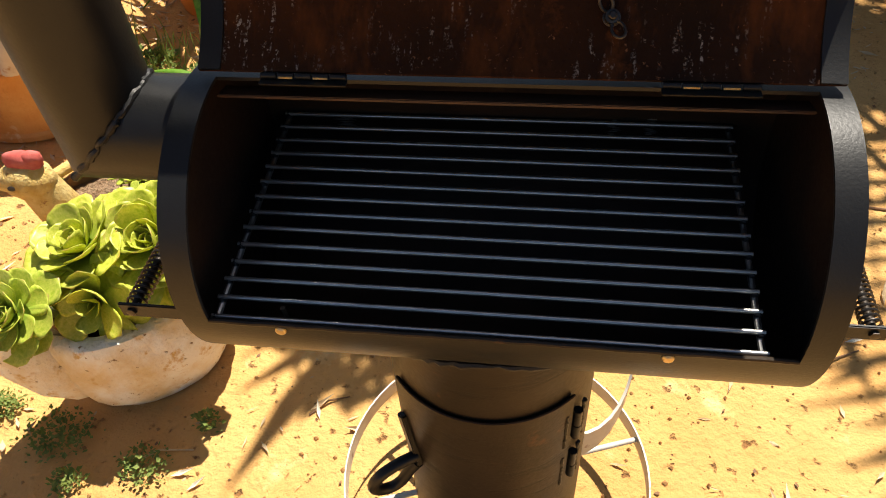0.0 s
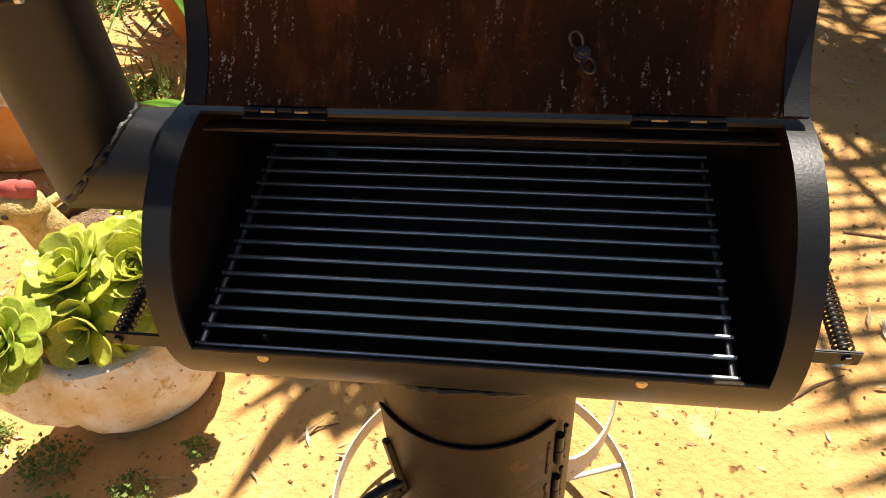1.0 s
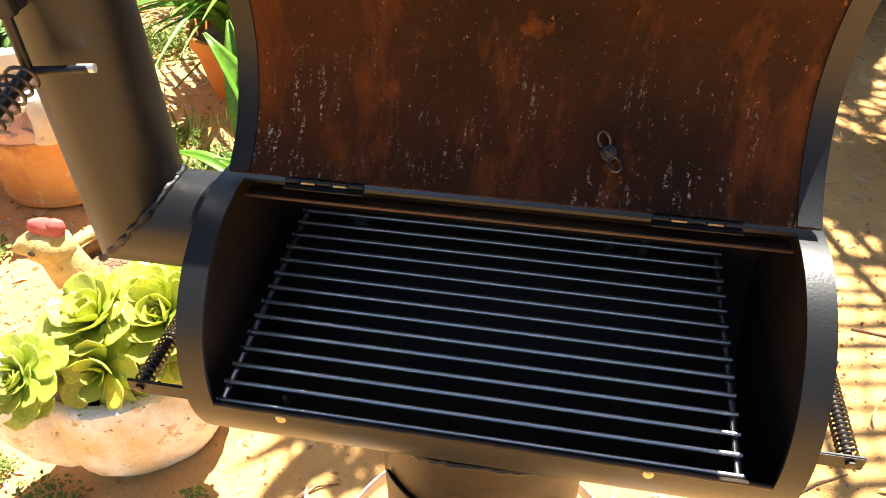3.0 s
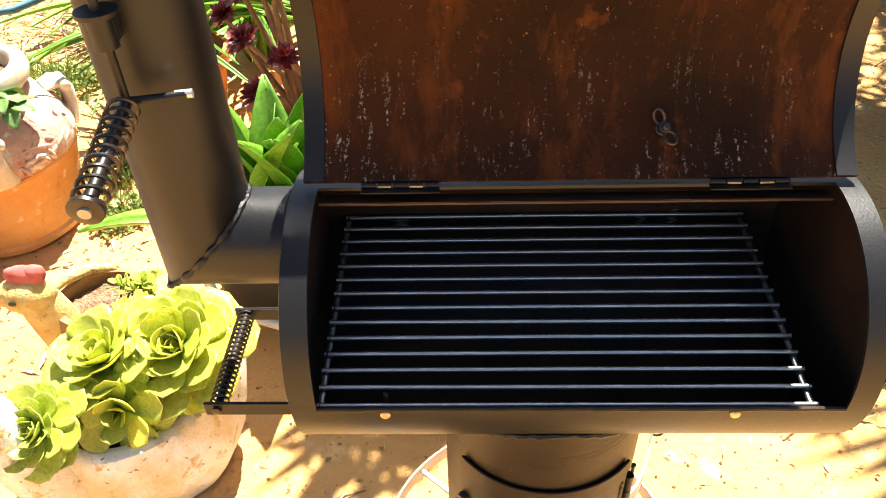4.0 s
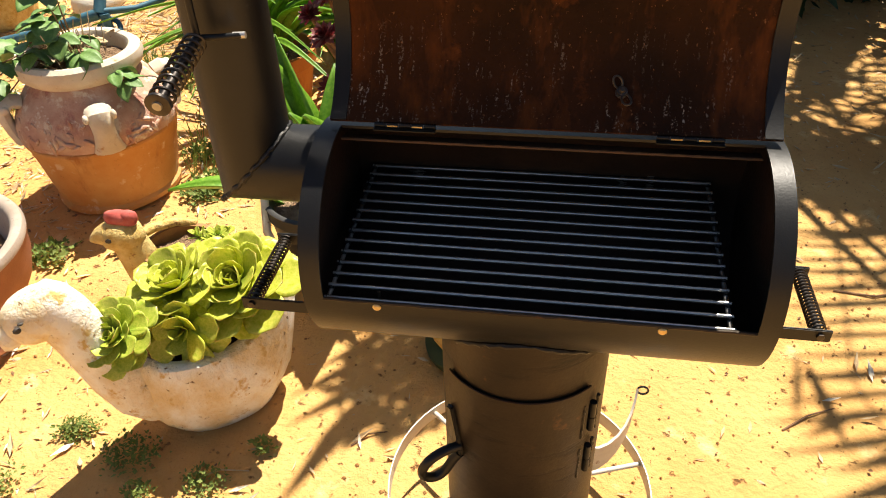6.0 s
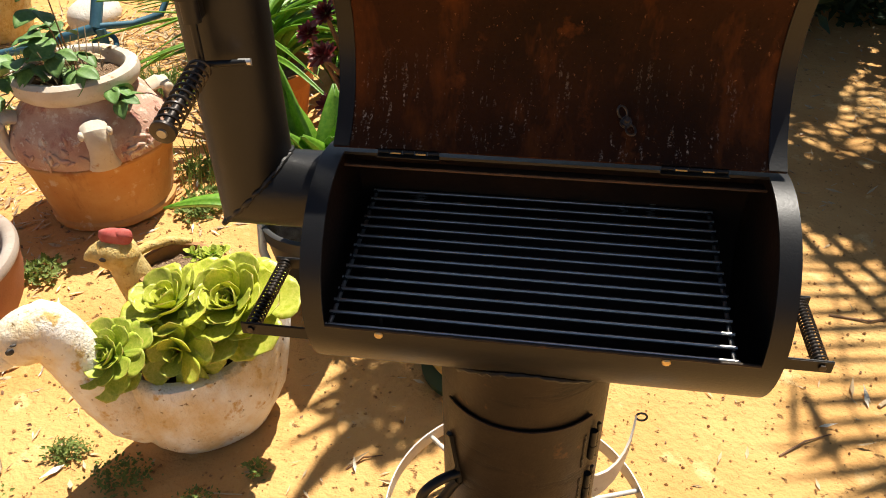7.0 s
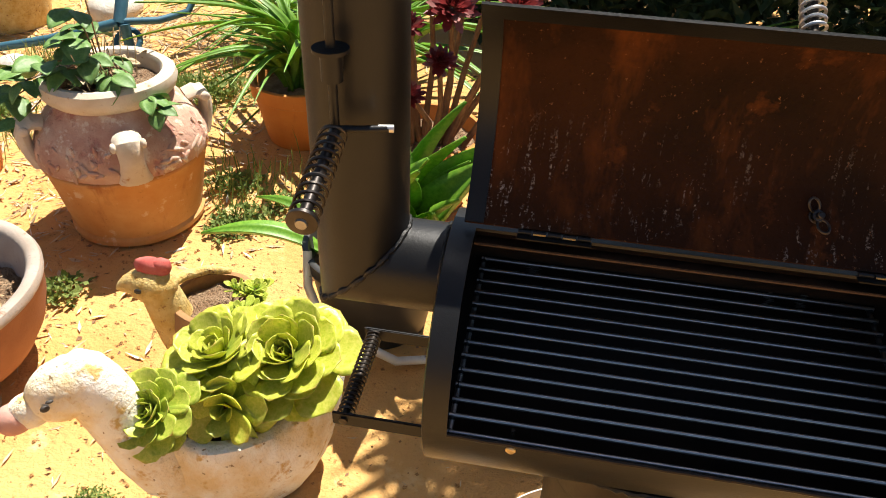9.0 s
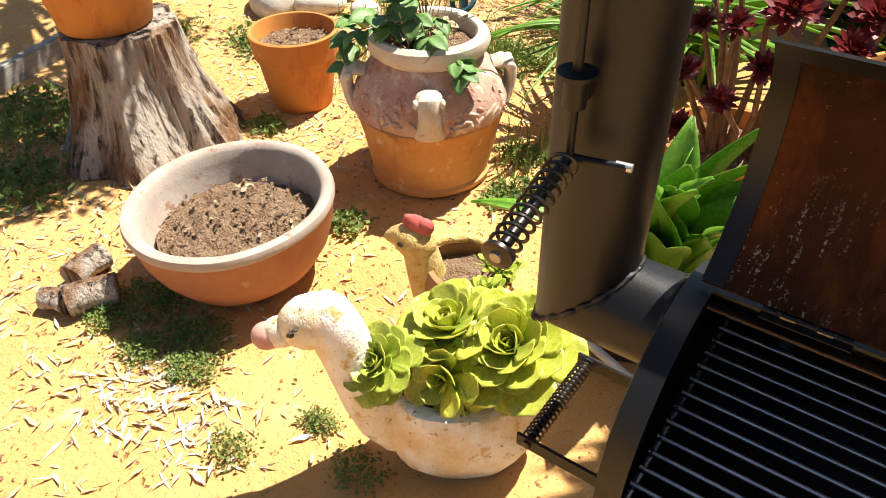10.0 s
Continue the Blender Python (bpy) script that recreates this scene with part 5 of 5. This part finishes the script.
litter("dry_leaves", 420, near, (0.015, 0.05), 1, "scattered dry slender leaves and chips on the sand", M_dry, 0.10)
litter("bleached_leaves", 1500, left, (0.02, 0.08), 21, "pale bleached slender leaves among the litter", M_bleach, 0.08, 14)
litter("dry_leaves", 4200, left, (0.02, 0.075), 2, "thick litter of dry slender leaves under the pots", M_dry, 0.10, 16)
litter("dry_leaves", 3200, back, (0.02, 0.08), 3, "dry slender leaves along the border", M_dry, 0.10, 16)
litter("bleached_leaves", 130, lambda q: (q.gauss(-1.74, 0.17), q.gauss(-0.10, 0.09)), (0.03, 0.09), 31, "bleached slender leaves drifted against the weeds", M_bleach, 0.09, 7)
litter("dry_leaves", 90, lambda q: (q.gauss(-1.70, 0.20), q.gauss(-0.08, 0.10)), (0.03, 0.08), 32, "dry slender leaves drifted against the weeds", M_dry, 0.09, 7)
litter("straw", 900, lambda q: (q.gauss(-2.75, 0.5), q.gauss(3.2, 0.35)), (0.08, 0.22), 4, "pale dry straw lying round the blue plough", M_dry, 0.03, 20)
litter("bark_chips", 320, lambda q: (q.uniform(-1.4, 1.9), q.uniform(-0.5, 2.4)), (0.006, 0.018), 5, "dark bark crumbs on the sand", M_stem, 0.3, 20)
litter("bark_chips", 1500, left, (0.006, 0.025), 6, "dark bark crumbs among the dry leaves", M_stem, 0.3, 20)

b = BM()
q = random.Random(15)
for _ in range(5200):
    x, y = q.uniform(-2.6, 1.9), q.uniform(-0.5, 2.2)
    r = 0.0014 + 0.0055 * q.random() ** 3
    c = Vector((x, y, ground_height(x, y) + r * 0.5))
    pts = [b.verts.new(c + Vector(p) * r * q.uniform(0.7, 1.3)) for p in ((1, 0, 0), (0, 1, 0), (-1, 0, 0), (0, -1, 0), (0, 0, 1), (0, 0, -1))]
    for i in range(4):
        b.faces.new((pts[i], pts[(i + 1) % 4], pts[4]))
        b.faces.new((pts[(i + 1) % 4], pts[i], pts[5]))
tagged(part("sand_crumbs", b, M_crumb, smooth=False), "small crumbs and grit on the sand", "grit", kind="stuff")


def twig(pts, r, label, material=M_stem):
    b = BM()
    tube(b, [(x, y, ground_height(x, y) + r * 0.8 + h) for x, y, h in pts], [r, r * 0.9] + [r * 0.5] * (len(pts) - 2), 6)
    return tagged(part("twig", b, material), label, "twig", "twigs on the ground")


twig([(1.02, 0.62, 0.0), (1.14, 0.73, 0.012), (1.30, 0.86, 0.004)], 0.006, "pale bent twig lying on the sand", M_dry)
twig([(0.70, 0.40, 0.0), (0.78, 0.46, 0.006), (0.86, 0.50, 0.0)], 0.003, "thin brown twig lying on the sand")
twig([(1.00, 0.24, 0.0), (1.04, 0.20, 0.004), (1.05, 0.17, 0.0)], 0.004, "short brown twig lying on the sand")
twig([(0.60, 0.06, 0.0), (0.68, 0.02, 0.004), (0.74, 0.0, 0.0)], 0.003, "thin pale twig lying on the sand", M_dry)
twig([(-0.47, 0.19, 0.0), (-0.43, 0.23, 0.006), (-0.38, 0.25, 0.0)], 0.003, "thin dark twig lying on the sand")
twig([(0.98, 1.02, 0.0), (1.10, 1.00, 0.004), (1.22, 1.04, 0.0)], 0.004, "thin brown twig lying in the shade")
twig([(-0.86, 0.02, 0.0), (-0.80, 0.06, 0.006), (-0.72, 0.07, 0.0)], 0.003, "thin pale twig lying by the planter", M_dry)
for x, y, a, ln in ((0.955, 0.650, 80, 0.07), (1.00, 0.632, 100, 0.06), (0.99, 0.61, 95, 0.06), (0.83, 0.52, 10, 0.05), (-0.47, 0.20, 40, 0.07), (-0.44, 0.18, 110, 0.05), (1.09, 0.36, 110, 0.06), (0.66, 0.70, 70, 0.06), (1.18, 0.20, 120, 0.06), (0.62, 0.07, 95, 0.05), (0.60, 0.02, 60, 0.05), (-0.75, 0.0, 20, 0.06), (-0.70, -0.03, 45, 0.05)):
    b = BM()
    flat_leaf(b, pose(x, y, ground_height(x, y) + 0.006, 10, -4, a), ln, ln * 0.10, 0.5)
    g = bmesh.ops.extrude_face_region(b, geom=b.faces[:])
    for v in g["geom"]:
        if isinstance(v, bmesh.types.BMVert):
            v.co.z -= 0.0015
    tagged(part("dry_leaf", b, M_bleach if ln < 0.065 else M_dry, smooth=False), "bleached dry leaf lying on the sand", "leaf", "bleached leaves")


def weeds(spots, seed, label, small=(0.008, 0.02), n=170, tall=0.05):
    b = BM()
    q = random.Random(seed)
    for x, y, r in spots:
        for _ in range(int(n * (r / 0.1) ** 1.3)):
            a, d = q.uniform(0, 6.28), r * math.sqrt(q.random()) * q.uniform(0.5, 1.1)
            px, py = x + d * math.cos(a), y + d * math.sin(a) * 0.8
            h = q.uniform(0.0, tall) * (1 - 0.6 * d / r)
            ln = q.uniform(*small)
            flat_leaf(b, pose(px, py, ground_height(px, py) + h + 0.003, q.uniform(-30, 30), -q.uniform(-10, 60), q.uniform(0, 360)), ln, ln * q.uniform(0.2, 0.42), 0.3)
    return tagged(part("weed_patch", b, M_weed, smooth=False), label, "weeds", kind="stuff")


weeds([(-0.82, 0.02, 0.07), (-1.06, 0.07, 0.10), (-0.98, -0.04, 0.05), (-1.24, 0.13, 0.06), (-1.27, 0.12, 0.05), (-1.39, -0.08, 0.09), (-0.70, 0.14, 0.04)], 1, "low green creeping weeds beside the duck planter", (0.007, 0.018), 340, 0.05)
weeds([(-1.72, 0.06, 0.11), (-2.06, 0.15, 0.16), (-2.12, 0.04, 0.10), (-1.80, 0.15, 0.14), (-1.90, 0.02, 0.1)], 2, "low green creeping weeds in front of the clay bowl", (0.007, 0.018), 620, 0.05)
weeds([(-1.80, 0.87, 0.11), (-1.36, 1.42, 0.14), (-1.41, 1.33, 0.10), (-1.50, 1.65, 0.14), (-1.25, 1.55, 0.1), (-2.6, 1.22, 0.12), (-1.55, 0.95, 0.05)], 3, "tufts of green weeds round the urn", (0.012, 0.035), 190, 0.06)
weeds([(-3.6, 0.65, 0.35), (-3.1, 0.3, 0.3), (-3.3, 1.9, 0.3), (-2.4, 2.3, 0.25), (-2.0, 2.5, 0.3), (-3.9, 1.6, 0.3), (-2.9, 2.0, 0.2), (-1.8, 3.6, 0.4)], 4, "weedy grass in the litter", (0.015, 0.05), 130, 0.07)
weeds([(1.13, 0.33, 0.05), (1.49, 1.08, 0.09), (1.46, 0.95, 0.06), (1.55, 1.25, 0.08)], 5, "small bright green weeds on the sand", (0.015, 0.04), 90, 0.03)

b = BM()
q = random.Random(23)
for cx, cy, n in ((-1.45, 1.65, 120), (-2.2, 2.4, 300), (-2.9, 2.6, 200), (-1.7, 2.9, 300), (-3.4, 0.5, 200), (-2.6, 1.9, 120)):
    for _ in range(n):
        x, y = q.gauss(cx, 0.16), q.gauss(cy, 0.14)
        h = q.uniform(0.04, 0.16)
        dx, dy = q.uniform(-0.05, 0.05), q.uniform(-0.05, 0.05)
        w = 0.0022
        p = [b.verts.new(v) for v in ((x - w, y, 0), (x + w, y, 0), (x + dx * 0.5 + w, y + dy * 0.5, h * 0.7), (x + dx * 0.5 - w, y + dy * 0.5, h * 0.7), (x + dx, y + dy, h))]
        b.faces.new((p[0], p[1], p[2], p[3])), b.faces.new((p[3], p[2], p[4]))
tagged(part("grass_tufts", b, M_weed, smooth=False), "thin green grass tufts in the sand", "grass", kind="stuff")


# palm standing off to the side, whose fronds throw the striped shade
def palm(at, height, fronds, label):
    e = thing("palm_tree", (at[0], at[1], 0), label, "palm")
    b = BM()
    tube(b, [(0.03 * math.sin(i * 0.9), 0, height * i / 14) for i in range(15)], [0.15 - 0.03 * i / 14 + 0.012 * (i % 2) for i in range(15)], 16)
    part("trunk", b, M_bark, e)
    q = random.Random(9)
    for az, ln, rise, drop in fronds:
        b = BM()
        c, s = math.cos(radians(az)), math.sin(radians(az))
        pts = []
        for i in range(25):
            t = i / 24
            r = ln * t * (1 - 0.08 * t)
            pts.append(Vector((c * r, s * r, height + rise * math.sin(min(1.0, t * 1.25) * math.pi / 2) - drop * t * t)))
        tube(b, pts, [0.018 * (1 - 0.8 * i / 24) for i in range(25)], 6)
        side = Vector((-s, c, 0))
        steps = int(ln / 0.105)
        for i in range(2, steps):
            t = i / steps
            p = pts[int(t * 24)].lerp(pts[min(24, int(t * 24) + 1)], t * 24 - int(t * 24))
            fw = Vector((c, s, 0))
            for k in (-1, 1):
                if q.random() < 0.22:
                    continue
                le = 0.58 * math.sin(math.pi * (0.12 + 0.84 * t)) ** 0.7 * q.uniform(0.85, 1.1)
                d = (side * k * 0.90 + fw * q.uniform(0.2, 0.65) + Vector((0, 0, -0.25 + q.uniform(-0.12, 0.12)))).normalized()
                u = d.cross(Vector((0, 0, 1))).normalized() * q.uniform(0.018, 0.034)
                v = [b.verts.new(x) for x in (p - u * 0.6, p + u * 0.6, p + d * le * 0.5 + u - Vector((0, 0, 0.01)), p + d * le * 0.5 - u - Vector((0, 0, 0.01)), p + d * le - Vector((0, 0, 0.06)))]
                b.faces.new((v[0], v[1], v[2], v[3])), b.faces.new((v[3], v[2], v[4]))
        part("frond", b, M_palm, e, smooth=False)
    return e


palm_tree = palm((1.97, 4.6), 4.2, [
    (276, 2.5, 0.30, 0.80), (205, 2.0, 0.3, 0.7), (315, 2.0, 0.3, 0.7), (345, 2.0, 0.4, 0.7),
    (15, 2.0, 0.4, 0.7), (50, 2.0, 0.4, 0.7), (90, 2.0, 0.4, 0.7), (130, 2.0, 0.4, 0.7), (170, 2.0, 0.4, 0.6)],
    "tall palm with feathery arching fronds beside the path")


# added small-leaved trees, crowns out of view, placed to cast the ground's shade
def tree(at, clumps, label, seed):
    e = thing("added_shade_tree", (at[0], at[1], 0), label, "tree")
    q = random.Random(seed)
    top = Vector((0.05, -0.1, 2.1))
    b = BM()
    tube(b, [(0, 0, -0.02), (0.03, -0.02, 0.7), (-0.02, -0.05, 1.4), top], [0.10, 0.08, 0.07, 0.055], 12)
    part("trunk", b, M_bark, e)
    b = BM()
    for x, y, z, r, n in clumps:
        c = Vector((x - at[0], y - at[1], z))
        lb = BM()
        tube(lb, [top, top.lerp(c, 0.5) + Vector((0, 0, 0.12)), c], [0.035, 0.022, 0.008], 7)
        part("limb", lb, M_bark, e)
        for _ in range(n):
            v = Vector((q.gauss(0, 1), q.gauss(0, 1), q.gauss(0, 0.6)))
            v = c + v.normalized() * r * q.random() ** 0.45
            ln = q.uniform(0.05, 0.11)
            flat_leaf(b, Matrix.Translation(v) @ pose(0, 0, 0, q.uniform(-50, 50), q.uniform(-40, 40), q.uniform(0, 360)), ln, ln * 0.24, 0.3)
    part("crown", b, M_hedge, e, smooth=False)
    return e


tree((0.75, 4.3), [(x + 0.16 * z, y + 0.48 * z, z, r, n) for x, y, z, r, n in (
    (-0.36, 0.47, 2.6, 0.21, 420), (-0.12, 0.66, 2.7, 0.26, 420), (0.15, 1.0, 2.7, 0.30, 420), (0.45, 1.75, 2.8, 0.38, 1100), (0.0, 2.2, 2.8, 0.42, 1300), (0.3, 2.35, 2.9, 0.36, 1200), (-0.1, 1.85, 2.8, 0.28, 800), (0.2, 1.75, 2.8, 0.3, 900), (0.6, 2.6, 2.9, 0.5, 700), (-0.2, 3.0, 2.9, 0.45, 560), (0.4, 3.4, 3.0, 0.5, 700), (1.2, 3.4, 2.8, 0.5, 520), (-0.9, 3.6, 3.0, 0.4, 420),
    (1.62, 1.45, 2.9, 0.30, 900), (1.66, 1.10, 2.9, 0.30, 900), (1.62, 0.75, 2.8, 0.28, 900), (1.55, 0.42, 2.8, 0.26, 800), (1.50, 0.10, 2.8, 0.26, 700), (2.1, 1.2, 3.0, 0.4, 800), (2.05, 0.6, 3.0, 0.4, 800), (1.95, 0.0, 2.9, 0.36, 700), (1.25, 1.78, 2.9, 0.26, 800), (0.95, 2.0, 2.8, 0.24, 600), (1.75, 1.85, 2.9, 0.22, 500))],
    "added small-leaved tree casting shade behind and beside the grill", 61)
def long_frond(z, line, leaflets):
    """A long frond of the palm: its shadow falls along the line on the ground, each leaflet's from a to b."""
    b = BM()

    def up(x, y, dz=0.0):
        k = z + dz
        return Vector((x + 0.16 * k - 1.97, y + 0.48 * k - 4.6, k))

    start = Vector((0, 0, 4.2))
    p = [up(*q) for q in line]
    mid = start.lerp(p[0], 0.5) + Vector((0, 0, 0.12))
    tube(b, [start, mid] + p, [0.016, 0.010] + [0.005] * (len(p) - 1) + [0.002], 6)
    for a, c, w in leaflets:
        q0, q1 = up(*a), up(c[0], c[1], -0.05)
        d = q1 - q0
        u = d.cross(Vector((0, 0, 1))).normalized() * w
        v = [b.verts.new(x) for x in (q0 - u * 0.5, q0 + u * 0.5, q0 + d * 0.45 + u, q0 + d * 0.45 - u, q1)]
        b.faces.new((v[0], v[1], v[2], v[3])), b.faces.new((v[3], v[2], v[4]))
    part("frond", b, M_palm, palm_tree, smooth=False)


q = random.Random(44)
rows = []
for k in range(13):
    t = k / 12
    x, y = 1.27 - 0.13 * t, 1.38 - 0.92 * t
    rows.append(((x, y), (x - 0.42 - 0.06 * t + q.uniform(-0.05, 0.05), y - 0.03 - 0.10 * t + q.uniform(-0.015, 0.015)), q.uniform(0.013, 0.021)))
for k in range(3):
    x, y = 1.13 - 0.02 * k, 0.42 - 0.09 * k
    rows.append(((x, y), (x - 0.36 + q.uniform(-0.05, 0.05), y - 0.14 - 0.02 * k), q.uniform(0.018, 0.03)))
long_frond(3.2, [(1.30, 1.45), (1.22, 1.0), (1.14, 0.46), (1.05, 0.0)], rows)
rows = [((1.00, 0.40), (0.90, 0.0), 0.030), ((0.82, 0.66), (0.87, 0.33), 0.022), ((0.80, 0.70), (0.74, 0.40), 0.012), ((0.93, 0.50), (0.74, 0.38), 0.018), ((1.04, 0.20), (0.98, -0.2), 0.02)]
long_frond(3.0, [(0.98, 0.85), (0.94, 0.62), (0.97, 0.45), (1.02, 0.2)], rows)
rows = []
for k in range(12):
    t = k / 11
    x, y = 1.92 - 0.30 * t, 3.15 - 1.0 * t
    rows.append(((x, y), (x - 0.44 + q.uniform(-0.06, 0.06), y - 0.06 - 0.08 * t), q.uniform(0.010, 0.018)))
long_frond(3.6, [(1.95, 3.2), (1.78, 2.6), (1.6, 2.1)], rows)
# a frond that reaches over the drum, with drooping leaflets at its tip
long_frond(2.9, [(-0.30, 0.80), (-0.42, 0.70), (-0.47, 0.64)], [((-0.46, 0.63), (-0.66, 0.44), 0.020), ((-0.48, 0.53), (-0.70, 0.33), 0.022), ((-0.45, 0.45), (-0.68, 0.22), 0.022), ((-0.45, 0.42), (-0.62, -0.04), 0.034), ((-0.52, 0.64), (-0.74, 0.52), 0.016), ((-0.40, 0.66), (-0.46, 0.40), 0.02)])

tree((3.1, 2.9), [(x + 0.16 * z, y + 0.48 * z, z, r, n) for x, y, z, r, n in (
    (1.62, 0.45, 3.1, 0.33, 900), (1.57, 0.95, 3.1, 0.33, 900), (1.62, 1.45, 3.0, 0.38, 1000), (1.22, 1.76, 3.1, 0.28, 800), (0.86, 1.78, 3.0, 0.25, 600), (1.9, 0.2, 3.2, 0.35, 700), (1.95, 0.9, 3.2, 0.35, 700), (2.0, 1.5, 3.2, 0.4, 800), (1.55, 1.95, 3.1, 0.25, 600), (2.05, 2.05, 3.2, 0.35, 600), (1.0, 2.05, 3.1, 0.28, 560),
    (0.75, 2.35, 3.1, 0.3, 420), (1.62, -0.05, 3.1, 0.3, 500), (1.37, 0.62, 3.0, 0.17, 420), (1.42, 1.0, 3.0, 0.17, 420), (1.42, 1.32, 3.0, 0.15, 320), (1.30, 0.28, 3.0, 0.14, 280), (1.28, 0.02, 3.0, 0.16, 260), (1.1, 2.55, 3.1, 0.2, 120), (2.2, 2.6, 3.2, 0.35, 420))],
    "added small-leaved tree casting shade on the sand to the right", 63)
tree((-4.9, 2.6), [(x + 0.16 * z, y + 0.48 * z, z, r, n) for x, y, z, r, n in (
    (-3.55, 0.42, 2.4, 0.45, 900), (-3.7, 0.1, 2.5, 0.35, 500), (-4.0, 1.5, 2.5, 0.4, 500), (-3.15, 0.1, 2.5, 0.3, 300), (-2.95, 0.42, 2.4, 0.22, 160), (-3.3, 1.0, 2.4, 0.25, 160), (-4.1, 0.9, 2.5, 0.5, 620), (-4.9, 1.4, 2.6, 0.5, 420), (-3.6, 0.9, 2.4, 0.3, 160))],
    "added small-leaved tree casting shade on the far side of the stump", 62)


def shrubs(name, boxes, seed, label):
    b = BM()
    q = random.Random(seed)
    for cx, cy, cz, rx, ry, rz, n in boxes:
        for _ in range(n):
            v = Vector((q.gauss(0, 1), q.gauss(0, 1), q.gauss(0, 1))).normalized() * q.random() ** 0.3
            ln = q.uniform(0.06, 0.16)
            p = Vector((cx + v.x * rx, cy + v.y * ry, max(0.02, cz + v.z * rz)))
            flat_leaf(b, Matrix.Translation(p) @ pose(0, 0, 0, q.uniform(-60, 60), q.uniform(-60, 60), q.uniform(0, 360)), ln, ln * 0.28, 0.3)
    return tagged(part(name, b, M_hedge, smooth=False), label, "shrubbery", kind="stuff")


shrubs("shrub_border", [(-0.3, 3.9, 0.5, 0.8, 0.5, 0.7, 2600), (0.9, 3.8, 0.6, 0.8, 0.6, 0.8, 2600), (2.1, 4.2, 0.7, 0.8, 0.7, 0.9, 2200), (-1.6, 4.8, 0.5, 0.9, 0.6, 0.6, 2000), (0.4, 5.2, 0.9, 1.6, 0.7, 1.1, 3000), (3.2, 3.2, 0.7, 0.7, 0.9, 0.9, 1800),
                        (-3.2, 5.4, 0.5, 1.2, 0.6, 0.6, 2200), (-5.2, 4.6, 0.5, 1.0, 0.8, 0.6, 2000), (-6.2, 2.6, 0.5, 0.7, 1.2, 0.6, 1800), (2.9, 1.5, 0.6, 0.6, 0.7, 0.7, 1200)], 71, "dark leafy shrubs closing the garden border")


# crumbs and chips lying on the heaped soil
b = BM()
q = random.Random(88)
for cx, cy, cz, rad, n in ((BOWL[0], BOWL[1], 0.205, 0.25, 420), (-2.655, 1.51, 0.300, 0.15, 130), (URN[0], URN[1], 0.558, 0.13, 60)):
    for _ in range(n):
        a, d = q.uniform(0, 6.28), rad * math.sqrt(q.random())
        ln = q.uniform(0.006, 0.03)
        flat_leaf(b, pose(cx + d * math.cos(a), cy + d * math.sin(a), cz + 0.042 * (1 - (d / rad) ** 2) * (rad / 0.25) + q.uniform(-0.004, 0.012), q.uniform(-40, 40), q.uniform(-30, 30), q.uniform(0, 360)), ln, ln * q.uniform(0.12, 0.4), q.uniform(-0.5, 0.8), 1 if q.random() < 0.1 else 0)
tagged(part("soil_chips", b, [M_soil, M_dry], smooth=False), "bark chips and crumbs lying on potting soil", "litter", kind="stuff")
